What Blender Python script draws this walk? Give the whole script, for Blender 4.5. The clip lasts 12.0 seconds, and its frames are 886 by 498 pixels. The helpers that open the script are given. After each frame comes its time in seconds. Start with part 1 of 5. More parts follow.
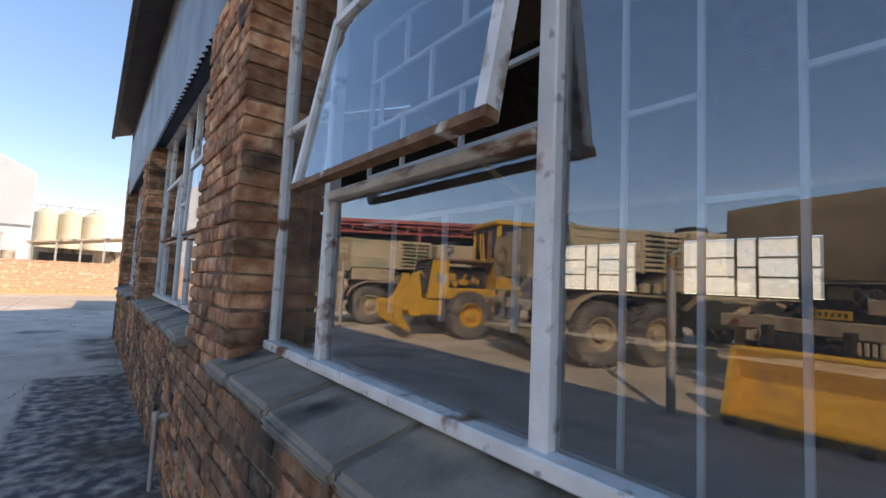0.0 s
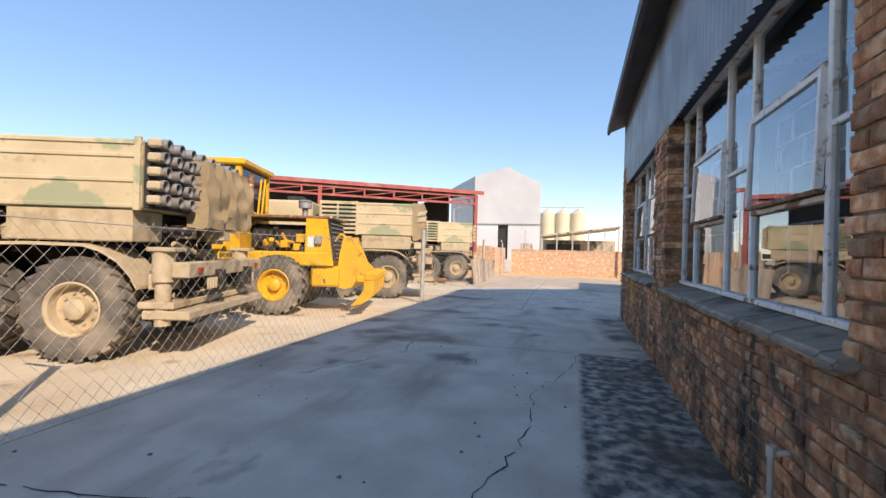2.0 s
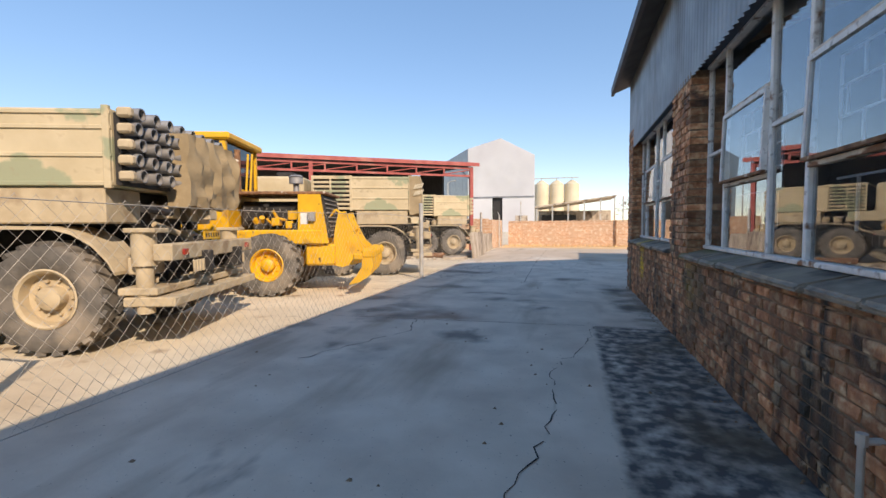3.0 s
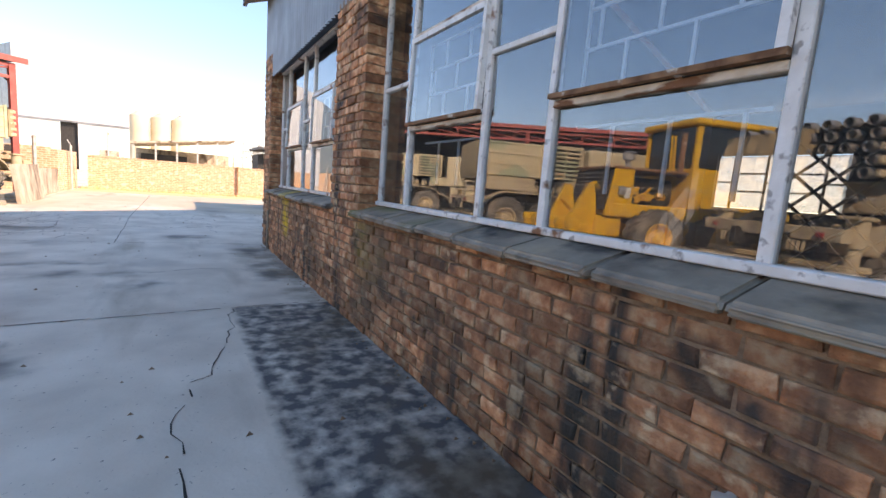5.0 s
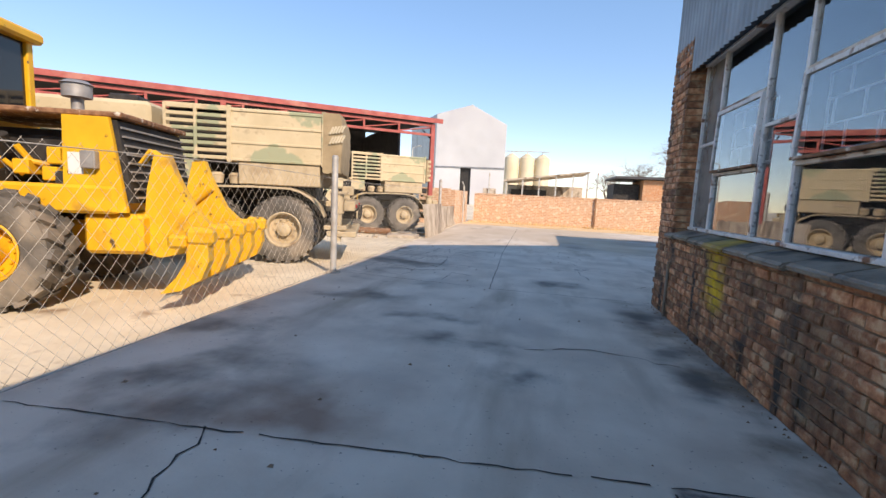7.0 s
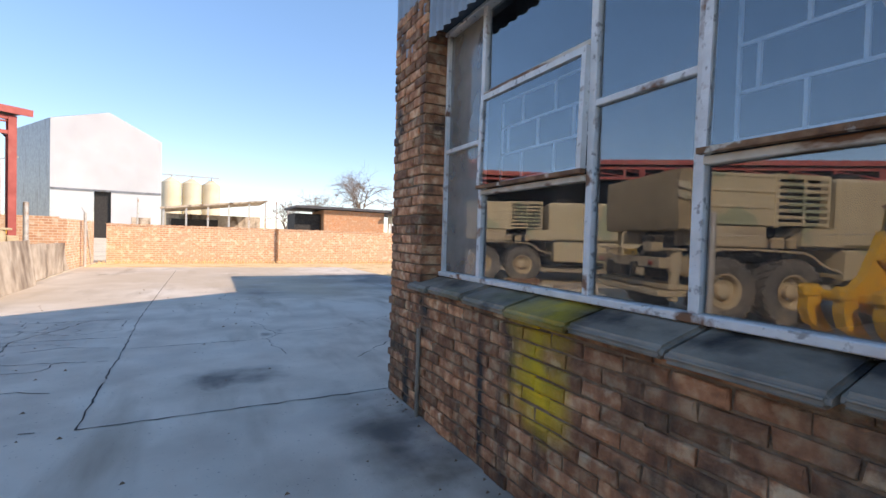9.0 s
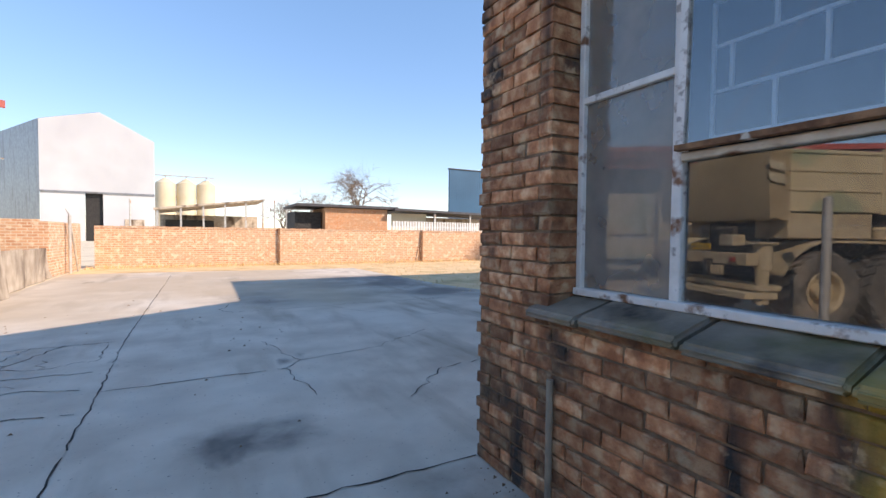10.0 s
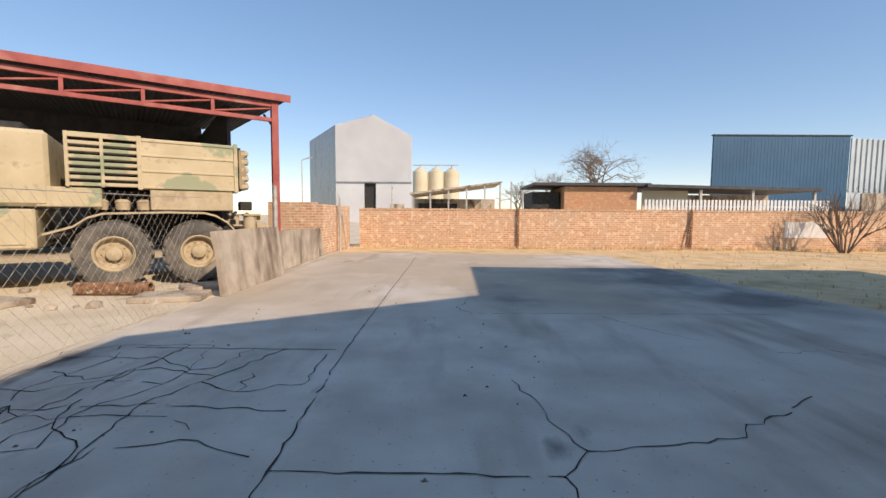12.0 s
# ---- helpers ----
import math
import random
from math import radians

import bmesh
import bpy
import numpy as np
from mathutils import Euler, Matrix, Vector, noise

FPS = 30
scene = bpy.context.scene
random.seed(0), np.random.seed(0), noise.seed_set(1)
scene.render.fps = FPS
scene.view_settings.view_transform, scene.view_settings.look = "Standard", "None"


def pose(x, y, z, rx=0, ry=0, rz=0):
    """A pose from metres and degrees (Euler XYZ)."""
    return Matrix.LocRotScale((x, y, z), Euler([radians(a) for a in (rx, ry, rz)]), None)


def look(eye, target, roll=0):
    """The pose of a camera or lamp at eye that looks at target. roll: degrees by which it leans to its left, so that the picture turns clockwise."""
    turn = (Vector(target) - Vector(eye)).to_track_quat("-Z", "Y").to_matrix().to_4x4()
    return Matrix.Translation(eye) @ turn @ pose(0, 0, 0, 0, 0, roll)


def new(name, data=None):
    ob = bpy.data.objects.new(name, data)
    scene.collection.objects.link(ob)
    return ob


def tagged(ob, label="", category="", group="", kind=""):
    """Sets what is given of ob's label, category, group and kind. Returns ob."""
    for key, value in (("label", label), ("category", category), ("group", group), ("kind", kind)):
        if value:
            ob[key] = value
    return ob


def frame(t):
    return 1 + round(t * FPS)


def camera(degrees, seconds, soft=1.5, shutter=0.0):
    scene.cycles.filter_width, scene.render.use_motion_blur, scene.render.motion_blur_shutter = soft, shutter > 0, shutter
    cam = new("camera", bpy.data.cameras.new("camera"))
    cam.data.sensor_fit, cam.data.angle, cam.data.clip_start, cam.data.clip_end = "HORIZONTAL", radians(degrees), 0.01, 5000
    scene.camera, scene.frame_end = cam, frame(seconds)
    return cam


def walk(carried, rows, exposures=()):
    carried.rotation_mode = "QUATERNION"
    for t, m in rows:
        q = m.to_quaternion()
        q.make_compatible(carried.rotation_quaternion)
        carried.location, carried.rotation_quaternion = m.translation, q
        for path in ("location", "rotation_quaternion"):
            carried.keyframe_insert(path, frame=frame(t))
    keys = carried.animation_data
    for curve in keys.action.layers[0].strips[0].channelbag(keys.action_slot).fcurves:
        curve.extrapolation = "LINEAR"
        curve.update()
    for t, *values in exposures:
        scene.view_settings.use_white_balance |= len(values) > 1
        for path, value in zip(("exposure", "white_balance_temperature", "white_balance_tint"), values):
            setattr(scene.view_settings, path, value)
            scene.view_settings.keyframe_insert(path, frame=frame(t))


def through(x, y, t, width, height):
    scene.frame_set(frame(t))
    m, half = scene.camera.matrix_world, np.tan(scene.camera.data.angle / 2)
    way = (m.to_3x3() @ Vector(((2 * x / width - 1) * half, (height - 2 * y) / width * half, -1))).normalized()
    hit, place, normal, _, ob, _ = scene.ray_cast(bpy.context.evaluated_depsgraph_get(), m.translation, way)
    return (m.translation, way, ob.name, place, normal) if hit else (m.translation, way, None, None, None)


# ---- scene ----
cam = camera(90.4, 12.0)
PATH = [
    (0, (0.486, -0.092, 1.408), (1.727, 1.47, 1.559), 2.6),
    (0.5, (0.519, 0.146, 1.392), (1.67, 1.775, 1.541), 3.8),
    (1, (0.407, 0.459, 1.392), (1.351, 2.218, 1.507), 4.0),
    (1.5, (0.216, 0.72, 1.393), (0.346, 2.716, 1.43), 3.0),
    (2, (-0.03, 0.83, 1.385), (-0.61, 2.745, 1.391), 1.6),
    (2.5, (-0.29, 0.906, 1.362), (-1.069, 2.748, 1.317), -0.3),
    (3, (-0.257, 1.175, 1.341), (-0.811, 3.094, 1.234), -0.3),
    (5, (-0.385, 2.788, 1.263), (0.645, 4.481, 0.996), 4.5),
    (5.5, (-0.449, 3.386, 1.304), (0.154, 5.273, 1.028), 4.5),
    (6, (-0.607, 3.95, 1.305), (-0.254, 5.906, 1.083), 6.2),
    (6.5, (-0.699, 4.498, 1.317), (-1.108, 6.439, 1.059), 2.8),
    (8.5, (-0.553, 7.096, 1.381), (-0.338, 9.083, 1.324), -0.0),
    (9, (-0.508, 7.786, 1.375), (0.436, 9.548, 1.328), 1.7),
    (9.5, (-0.507, 8.515, 1.376), (0.464, 10.263, 1.316), 0.6),
    (10, (-0.543, 9.223, 1.377), (0.414, 10.978, 1.314), 0.6),
    (10.5, (-0.588, 9.918, 1.356), (0.161, 11.771, 1.281), 0.1),
    (11, (-0.583, 10.50, 1.335), (-0.114, 12.442, 1.238), 0.5),
    (11.5, (-0.565, 11.139, 1.316), (-0.547, 13.135, 1.191), -0.1),
    (12, (-0.412, 11.74, 1.324), (-0.439, 13.734, 1.171), 0.4),
]
walk(cam, [(t, look(eye, target, roll)) for t, eye, target, roll in PATH],
     [(0, 0.72, 7500, 21), (1.0, 1.05, 7500, 22), (1.6, 0.74, 7300, 20), (2.5, 0.37, 7150, 17), (3.2, 0.42, 7250, 17), (4.9, 1.28, 7900, 23), (5.5, 0.93, 7600, 22), (6.5, 0.53, 7250, 18), (8.4, 0.62, 7050, 19), (9.0, 0.7, 7050, 19), (10.0, 0.66, 7050, 19), (11.0, 0.28, 7100, 17), (12, 0.15, 7300, 17)])

# ---- world, sun, exposure ----
world = bpy.data.worlds.new("sky")
scene.world = world
world.use_nodes = True
wn = world.node_tree
sky = wn.nodes.new("ShaderNodeTexSky")
sky.sky_type, sky.sun_disc = "NISHITA", False
SUN = Vector((1.035, -1.037, 1.0)).normalized()
sky.sun_elevation = math.asin(SUN.z)
sky.sun_rotation = math.atan2(SUN.x, SUN.y)
sky.altitude, sky.air_density, sky.dust_density, sky.ozone_density = 1700, 1.0, 0.1, 1.6
flat = wn.nodes.new("ShaderNodeGamma")
flat.inputs["Gamma"].default_value = 0.58
wn.links.new(sky.outputs[0], flat.inputs["Color"])
deep = wn.nodes.new("ShaderNodeHueSaturation")
deep.inputs["Hue"].default_value, deep.inputs["Saturation"].default_value, deep.inputs["Value"].default_value = 0.503, 1.54, 2.1
wn.links.new(flat.outputs[0], deep.inputs["Color"])
wn.links.new(deep.outputs[0], wn.nodes["Background"].inputs[0])
wn.nodes["Background"].inputs[1].default_value = 0.15
sun = new("sun", bpy.data.lights.new("sun", "SUN"))
sun.data.energy, sun.data.angle, sun.data.color = 3.9, radians(0.5), (1.0, 0.88, 0.73)
sun.matrix_world = look((30, -30, 30), Vector((30, -30, 30)) - SUN)


# ---- materials ----
def material(name, stops, scale=4.0, rough=0.7, metal=0.0, bump=0.15, bscale=None, world_space=False, stretch=(1, 1, 1), spots=None, island=0.0, obrand=0.0, detail=6.0):
    """A noise-mottled surface. stops: two or three colours; spots: (colour, scale, low, high) for a second, larger layer of stains."""
    m = bpy.data.materials.new(name)
    m.use_nodes = True
    nt = m.node_tree
    N, L = nt.nodes.new, nt.links.new
    b = nt.nodes["Principled BSDF"]
    b.inputs["Roughness"].default_value, b.inputs["Metallic"].default_value = rough, metal
    src = N("ShaderNodeNewGeometry").outputs["Position"] if world_space else N("ShaderNodeTexCoord").outputs["Object"]
    mp = N("ShaderNodeMapping")
    mp.inputs["Scale"].default_value = stretch
    L(src, mp.inputs[0])
    n = N("ShaderNodeTexNoise")
    n.inputs["Scale"].default_value, n.inputs["Detail"].default_value = scale, detail
    L(mp.outputs[0], n.inputs["Vector"])
    r = N("ShaderNodeValToRGB")
    r.color_ramp.elements[0].position, r.color_ramp.elements[1].position = 0.32, 0.68
    r.color_ramp.elements[0].color, r.color_ramp.elements[1].color = (*stops[0], 1), (*stops[-1], 1)
    if len(stops) > 2:
        e = r.color_ramp.elements.new(0.5)
        e.color = (*stops[1], 1)
    L(n.outputs["Fac"], r.inputs[0])
    col = r.outputs[0]
    if spots:
        for sp in spots:
            c, s, lo, hi = sp[:4]
            n2 = N("ShaderNodeTexNoise")
            n2.inputs["Scale"].default_value, n2.inputs["Detail"].default_value = s, 5.0
            if len(sp) > 4:
                mp2 = N("ShaderNodeMapping")
                mp2.inputs["Scale"].default_value = sp[4]
                L(src, mp2.inputs[0])
                L(mp2.outputs[0], n2.inputs["Vector"])
            else:
                L(src, n2.inputs["Vector"])
            mr = N("ShaderNodeMapRange")
            mr.inputs["From Min"].default_value, mr.inputs["From Max"].default_value = lo, hi
            L(n2.outputs["Fac"], mr.inputs[0])
            mx = N("ShaderNodeMix")
            mx.data_type = "RGBA"
            L(mr.outputs[0], mx.inputs["Factor"])
            L(col, mx.inputs["A"])
            mx.inputs["B"].default_value = (*c, 1)
            col = mx.outputs["Result"]
    if island or obrand:
        out = N("ShaderNodeNewGeometry").outputs["Random Per Island"] if island else N("ShaderNodeObjectInfo").outputs["Random"]
        k = island or obrand
        mr = N("ShaderNodeMapRange")
        mr.inputs["To Min"].default_value, mr.inputs["To Max"].default_value = 1 - k, 1 + k
        L(out, mr.inputs[0])
        hs = N("ShaderNodeHueSaturation")
        L(mr.outputs[0], hs.inputs["Value"])
        L(col, hs.inputs["Color"])
        col = hs.outputs[0]
    L(col, b.inputs["Base Color"])
    if bump:
        n3 = N("ShaderNodeTexNoise")
        n3.inputs["Scale"].default_value, n3.inputs["Detail"].default_value = bscale or scale * 6, 8.0
        L(mp.outputs[0], n3.inputs["Vector"])
        bp = N("ShaderNodeBump")
        bp.inputs["Strength"].default_value, bp.inputs["Distance"].default_value = bump, 0.02
        L(n3.outputs["Fac"], bp.inputs["Height"])
        L(bp.outputs[0], b.inputs["Normal"])
    return m


def box_mask(m, lo, hi, soft, colour, strength=1.0, nscale=5.0, warp=0.25, thresh=(0.35, 0.6)):
    """Lays a patch of one colour, stain or painted shade, over a world-space material inside a box, with a ragged edge.
    """
    nt = m.node_tree
    N, L = nt.nodes.new, nt.links.new
    b = nt.nodes["Principled BSDF"]
    pos = N("ShaderNodeNewGeometry").outputs["Position"]
    n = N("ShaderNodeTexNoise")
    n.inputs["Scale"].default_value, n.inputs["Detail"].default_value = nscale, 6.0
    L(pos, n.inputs["Vector"])
    sub = N("ShaderNodeVectorMath")
    sub.operation = "SUBTRACT"
    L(n.outputs["Color"], sub.inputs[0])
    sub.inputs[1].default_value = (0.5, 0.5, 0.5)
    sc = N("ShaderNodeVectorMath")
    sc.operation = "SCALE"
    sc.inputs["Scale"].default_value = warp
    L(sub.outputs[0], sc.inputs[0])
    add = N("ShaderNodeVectorMath")
    L(pos, add.inputs[0])
    L(sc.outputs[0], add.inputs[1])
    xyz = N("ShaderNodeSeparateXYZ")
    L(add.outputs[0], xyz.inputs[0])
    fac = None
    for ax in range(3):
        if lo[ax] is None:
            continue
        for edge, sign in ((lo[ax], 1), (hi[ax], -1)):
            mr = N("ShaderNodeMapRange")
            mr.inputs["From Min"].default_value, mr.inputs["From Max"].default_value = edge - sign * soft, edge + sign * soft
            L(xyz.outputs[ax], mr.inputs[0])
            if fac is None:
                fac = mr.outputs[0]
            else:
                mu = N("ShaderNodeMath")
                mu.operation = "MULTIPLY"
                L(fac, mu.inputs[0])
                L(mr.outputs[0], mu.inputs[1])
                fac = mu.outputs[0]
    n2 = N("ShaderNodeTexNoise")
    n2.inputs["Scale"].default_value, n2.inputs["Detail"].default_value = nscale * 0.6, 7.0
    L(pos, n2.inputs["Vector"])
    mr = N("ShaderNodeMapRange")
    mr.inputs["From Min"].default_value, mr.inputs["From Max"].default_value = thresh
    mr.inputs["To Max"].default_value = strength
    L(n2.outputs["Fac"], mr.inputs[0])
    mu = N("ShaderNodeMath")
    mu.operation = "MULTIPLY"
    L(fac, mu.inputs[0])
    L(mr.outputs[0], mu.inputs[1])
    mx = N("ShaderNodeMix")
    mx.data_type = "RGBA"
    L(mu.outputs[0], mx.inputs["Factor"])
    old = b.inputs["Base Color"].links[0].from_socket
    L(old, mx.inputs["A"])
    mx.inputs["B"].default_value = (*colour, 1)
    L(mx.outputs["Result"], b.inputs["Base Color"])


M = {}
CONC = [(0.49, 0.425, 0.35), (0.59, 0.52, 0.43), (0.67, 0.60, 0.505)]
M["ground"] = material("sandy_ground", [(0.64, 0.54, 0.385), (0.76, 0.66, 0.49)], 1.2, 0.95, bump=0.4, bscale=14, world_space=True, spots=[((0.48, 0.35, 0.21), 0.5, 0.52, 0.80), ((0.36, 0.26, 0.17), 2.3, 0.6, 0.75)])
M["grass_soil"] = material("dry_grass_soil", [(0.64, 0.44, 0.22), (0.78, 0.57, 0.33)], 2.5, 0.95, bump=0.5, bscale=30, world_space=True, spots=[((0.42, 0.30, 0.14), 0.9, 0.5, 0.75)])
M["concrete"] = material("weathered_concrete", CONC, 1.6, 0.8, bump=0.12, bscale=40, world_space=True, spots=[((0.30, 0.275, 0.25), 0.7, 0.58, 0.84), ((0.66, 0.60, 0.51), 0.35, 0.52, 0.72), ((0.34, 0.285, 0.22), 1.5, 0.54, 0.72, (1.0, 0.22, 1)), ((0.24, 0.22, 0.20), 34.0, 0.66, 0.72), ((0.09, 0.085, 0.08), 1.1, 0.66, 0.74, (1.0, 0.5, 1))])
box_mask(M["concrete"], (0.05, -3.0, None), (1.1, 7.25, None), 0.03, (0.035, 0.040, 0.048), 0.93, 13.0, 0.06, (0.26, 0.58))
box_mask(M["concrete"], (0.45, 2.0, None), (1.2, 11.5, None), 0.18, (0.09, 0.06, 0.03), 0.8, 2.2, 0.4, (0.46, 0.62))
box_mask(M["concrete"], (-3.2, 7.0, None), (-1.6, 7.9, None), 0.25, (0.17, 0.08, 0.045), 0.75, 2.0, 0.5, (0.35, 0.6))
box_mask(M["concrete"], (-4.1, 5.0, None), (-2.2, 16.0, None), 0.4, (0.07, 0.065, 0.06), 0.7, 1.4, 0.6, (0.52, 0.64))
# dark stain and the canopy's shadow, both painted into the slab colour
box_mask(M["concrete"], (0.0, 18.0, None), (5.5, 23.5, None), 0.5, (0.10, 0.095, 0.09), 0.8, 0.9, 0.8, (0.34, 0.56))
box_mask(M["concrete"], (-5.0, 17.5, None), (3.0, 28.0, None), 0.9, (0.50, 0.40, 0.28), 0.8, 0.5, 0.8, (0.30, 0.55))
for sx, sy, ex, ey in ((-1.7, 8.9, -0.7, 9.15), (-1.0, 8.2, -0.55, 8.5), (-2.2, 9.6, -1.3, 9.8), (-1.8, 6.1, -1.2, 6.5), (-2.9, 5.4, -2.2, 5.7), (0.5, 8.3, 1.0, 9.6), (1.0, 10.2, 0.4, 10.9), (-0.6, 12.2, 0.1, 12.6)):
    box_mask(M["concrete"], (min(sx, ex), min(sy, ey), None), (max(sx, ex), max(sy, ey), None), 0.12, (0.09, 0.088, 0.085), 0.75, 3.0, 0.5, (0.36, 0.56))
M["crack"] = material("crack_dirt", [(0.02, 0.018, 0.016), (0.05, 0.045, 0.04)], 20, 0.95, world_space=True)
BR = [(0.28, 0.105, 0.045), (0.45, 0.20, 0.095), (0.61, 0.375, 0.21)]
BSP = [((0.045, 0.034, 0.028), 3.2, 0.56, 0.70), ((0.028, 0.024, 0.022), 2.4, 0.545, 0.655, (1, 1.6, 0.22)), ((0.58, 0.41, 0.25), 9.0, 0.58, 0.70)]
M["brick"] = material("face_brick", BR, 14, 0.82, bump=0.55, bscale=60, world_space=True, spots=BSP, obrand=0.5)
M["brickmass"] = material("face_brick_far", BR, 14, 0.82, bump=0.55, bscale=60, world_space=True, spots=BSP, island=0.5)
for k in ("brick", "brickmass"):
    box_mask(M[k], (None, 9.33, 0.5), (None, 9.62, 1.2), 0.12, (0.88, 0.58, 0.008), 1.0, 5.0, 0.25, (0.22, 0.42))
    box_mask(M[k], (None, 5.95, 0.55), (None, 6.5, 1.0), 0.15, (0.26, 0.19, 0.03), 0.8, 5.0, 0.4, (0.36, 0.6))
    box_mask(M[k], (None, -3.0, -0.2), (None, 12.0, 1.1), 0.15, (0.06, 0.05, 0.034), 0.6, 1.5, 0.5, (0.42, 0.62))
M["mortar"] = material("dark_mortar", [(0.16, 0.10, 0.062), (0.31, 0.21, 0.135)], 18, 0.95, bump=0.5, world_space=True)
M["sill"] = material("sill_slate", [(0.19, 0.16, 0.125), (0.31, 0.265, 0.205)], 7, 0.6, bump=0.25, world_space=True, spots=[((0.38, 0.31, 0.22), 3.0, 0.56, 0.72), ((0.03, 0.028, 0.027), 2.1, 0.54, 0.64), ((0.12, 0.12, 0.03), 1.3, 0.58, 0.7)])
box_mask(M["sill"], (None, 9.3, 0.9), (None, 9.62, 1.3), 0.12, (0.62, 0.42, 0.01), 0.8, 5.0, 0.3, (0.36, 0.52))
M["frame"] = material("flaking_white_paint", [(0.66, 0.65, 0.62), (0.82, 0.81, 0.78)], 9, 0.5, bump=0.2, bscale=50, world_space=True, spots=[((0.22, 0.10, 0.05), 7.0, 0.60, 0.68), ((0.35, 0.33, 0.31), 22.0, 0.6, 0.68)])
M["frame_worn"] = material("rust_streaked_cream_paint", [(0.52, 0.42, 0.31), (0.74, 0.66, 0.54)], 8, 0.6, bump=0.3, bscale=50, world_space=True, spots=[((0.20, 0.085, 0.035), 6.0, 0.54, 0.62, (1, 0.6, 2.0))])
M["rust"] = material("rusty_steel", [(0.13, 0.055, 0.025), (0.34, 0.18, 0.09)], 14, 0.85, bump=0.4, world_space=True, spots=[((0.62, 0.55, 0.45), 10.0, 0.60, 0.66)])
M["bars"] = material("white_bars", [(0.68, 0.69, 0.70), (0.76, 0.77, 0.78)], 6, 0.45, bump=0.0, world_space=True)
M["sheet"] = material("grey_corrugated_sheet", [(0.24, 0.25, 0.26), (0.34, 0.35, 0.36)], 2.2, 0.42, 0.55, bump=0.08, world_space=True, spots=[((0.17, 0.16, 0.15), 1.2, 0.52, 0.75, (1, 1, 0.2))])
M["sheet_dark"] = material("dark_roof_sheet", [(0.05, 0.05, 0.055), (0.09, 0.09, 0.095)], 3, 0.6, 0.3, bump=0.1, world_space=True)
# tone lowered so that the room behind the glass stays dim
M["inside"] = material("interior_plaster_dimmed", [(0.10, 0.11, 0.13), (0.14, 0.15, 0.17)], 1.5, 0.9, world_space=True)
M["white_sheet"] = material("white_corrugated_sheet", [(0.54, 0.55, 0.56), (0.61, 0.62, 0.63)], 0.3, 0.5, bump=0.0, world_space=True, spots=[((0.48, 0.48, 0.50), 0.15, 0.5, 0.75)])
M["blue_sheet"] = material("blue_corrugated_sheet", [(0.012, 0.075, 0.15), (0.022, 0.10, 0.19)], 0.25, 0.5, bump=0.0, world_space=True)
M["pale_sheet"] = material("pale_blue_sheet", [(0.42, 0.48, 0.50), (0.52, 0.58, 0.60)], 0.3, 0.5, bump=0.0, world_space=True)
M["cream"] = material("cream_silo_steel", [(0.62, 0.53, 0.36), (0.70, 0.62, 0.45)], 0.4, 0.5, bump=0.0, world_space=True)
M["red"] = material("red_oxide_paint", [(0.30, 0.055, 0.045), (0.42, 0.10, 0.08)], 3, 0.6, bump=0.1, world_space=True, spots=[((0.45, 0.20, 0.15), 1.0, 0.55, 0.75)])
M["galv"] = material("galvanised_pipe", [(0.42, 0.40, 0.36), (0.58, 0.56, 0.52)], 8, 0.5, 0.4, bump=0.1, world_space=True, spots=[((0.40, 0.22, 0.10), 2.5, 0.58, 0.7)])
M["wire"] = material("galvanised_wire", [(0.36, 0.33, 0.28), (0.50, 0.46, 0.39)], 3, 0.7, 0.0, bump=0.0, world_space=True)
M["slab"] = material("stained_concrete_slab", [(0.38, 0.31, 0.235), (0.55, 0.47, 0.37)], 3.5, 0.9, bump=0.3, world_space=True, spots=[((0.13, 0.09, 0.06), 1.6, 0.5, 0.68, (1, 1, 0.3))])
M["camo"] = material("sand_green_camouflage", [(0.50, 0.41, 0.25), (0.60, 0.50, 0.32)], 3, 0.75, bump=0.05, spots=[((0.33, 0.345, 0.215), 1.15, 0.525, 0.55), ((0.33, 0.25, 0.15), 6.0, 0.6, 0.8)])
M["sand"] = material("sand_paint_dusty", [(0.44, 0.35, 0.22), (0.56, 0.46, 0.30)], 5, 0.8, bump=0.1, spots=[((0.25, 0.17, 0.10), 3.0, 0.55, 0.75)])
M["tyre"] = material("dusty_tyre_rubber", [(0.085, 0.08, 0.07), (0.16, 0.145, 0.125)], 6, 0.95, bump=0.3, spots=[((0.36, 0.30, 0.225), 2.2, 0.48, 0.8)])
M["tube"] = material("dull_steel_tube", [(0.26, 0.25, 0.24), (0.38, 0.37, 0.35)], 8, 0.55, 0.4, bump=0.1)
M["dark"] = material("dark_greasy_metal", [(0.018, 0.017, 0.016), (0.05, 0.046, 0.042)], 8, 0.7, 0.2, bump=0.2)
M["tarp"] = material("khaki_canvas", [(0.29, 0.22, 0.125), (0.40, 0.31, 0.185)], 4, 0.95, bump=0.3, bscale=25)
M["tarp_mark"] = material("pale_canvas_marks", [(0.50, 0.44, 0.31), (0.58, 0.51, 0.37)], 6, 0.95, bump=0.1)
# near-black tone stands for the dimness inside the workshop and the red shed
M["dim_inside"] = material("dim_interior_tone", [(0.035, 0.04, 0.05), (0.055, 0.06, 0.075)], 1.0, 0.95, bump=0.0, world_space=True)
M["yellow"] = material("machine_yellow_paint", [(0.68, 0.36, 0.012), (0.78, 0.45, 0.02)], 3, 0.45, bump=0.05, spots=[((0.34, 0.17, 0.04), 2.2, 0.60, 0.75), ((0.10, 0.06, 0.03), 8.0, 0.66, 0.72)])
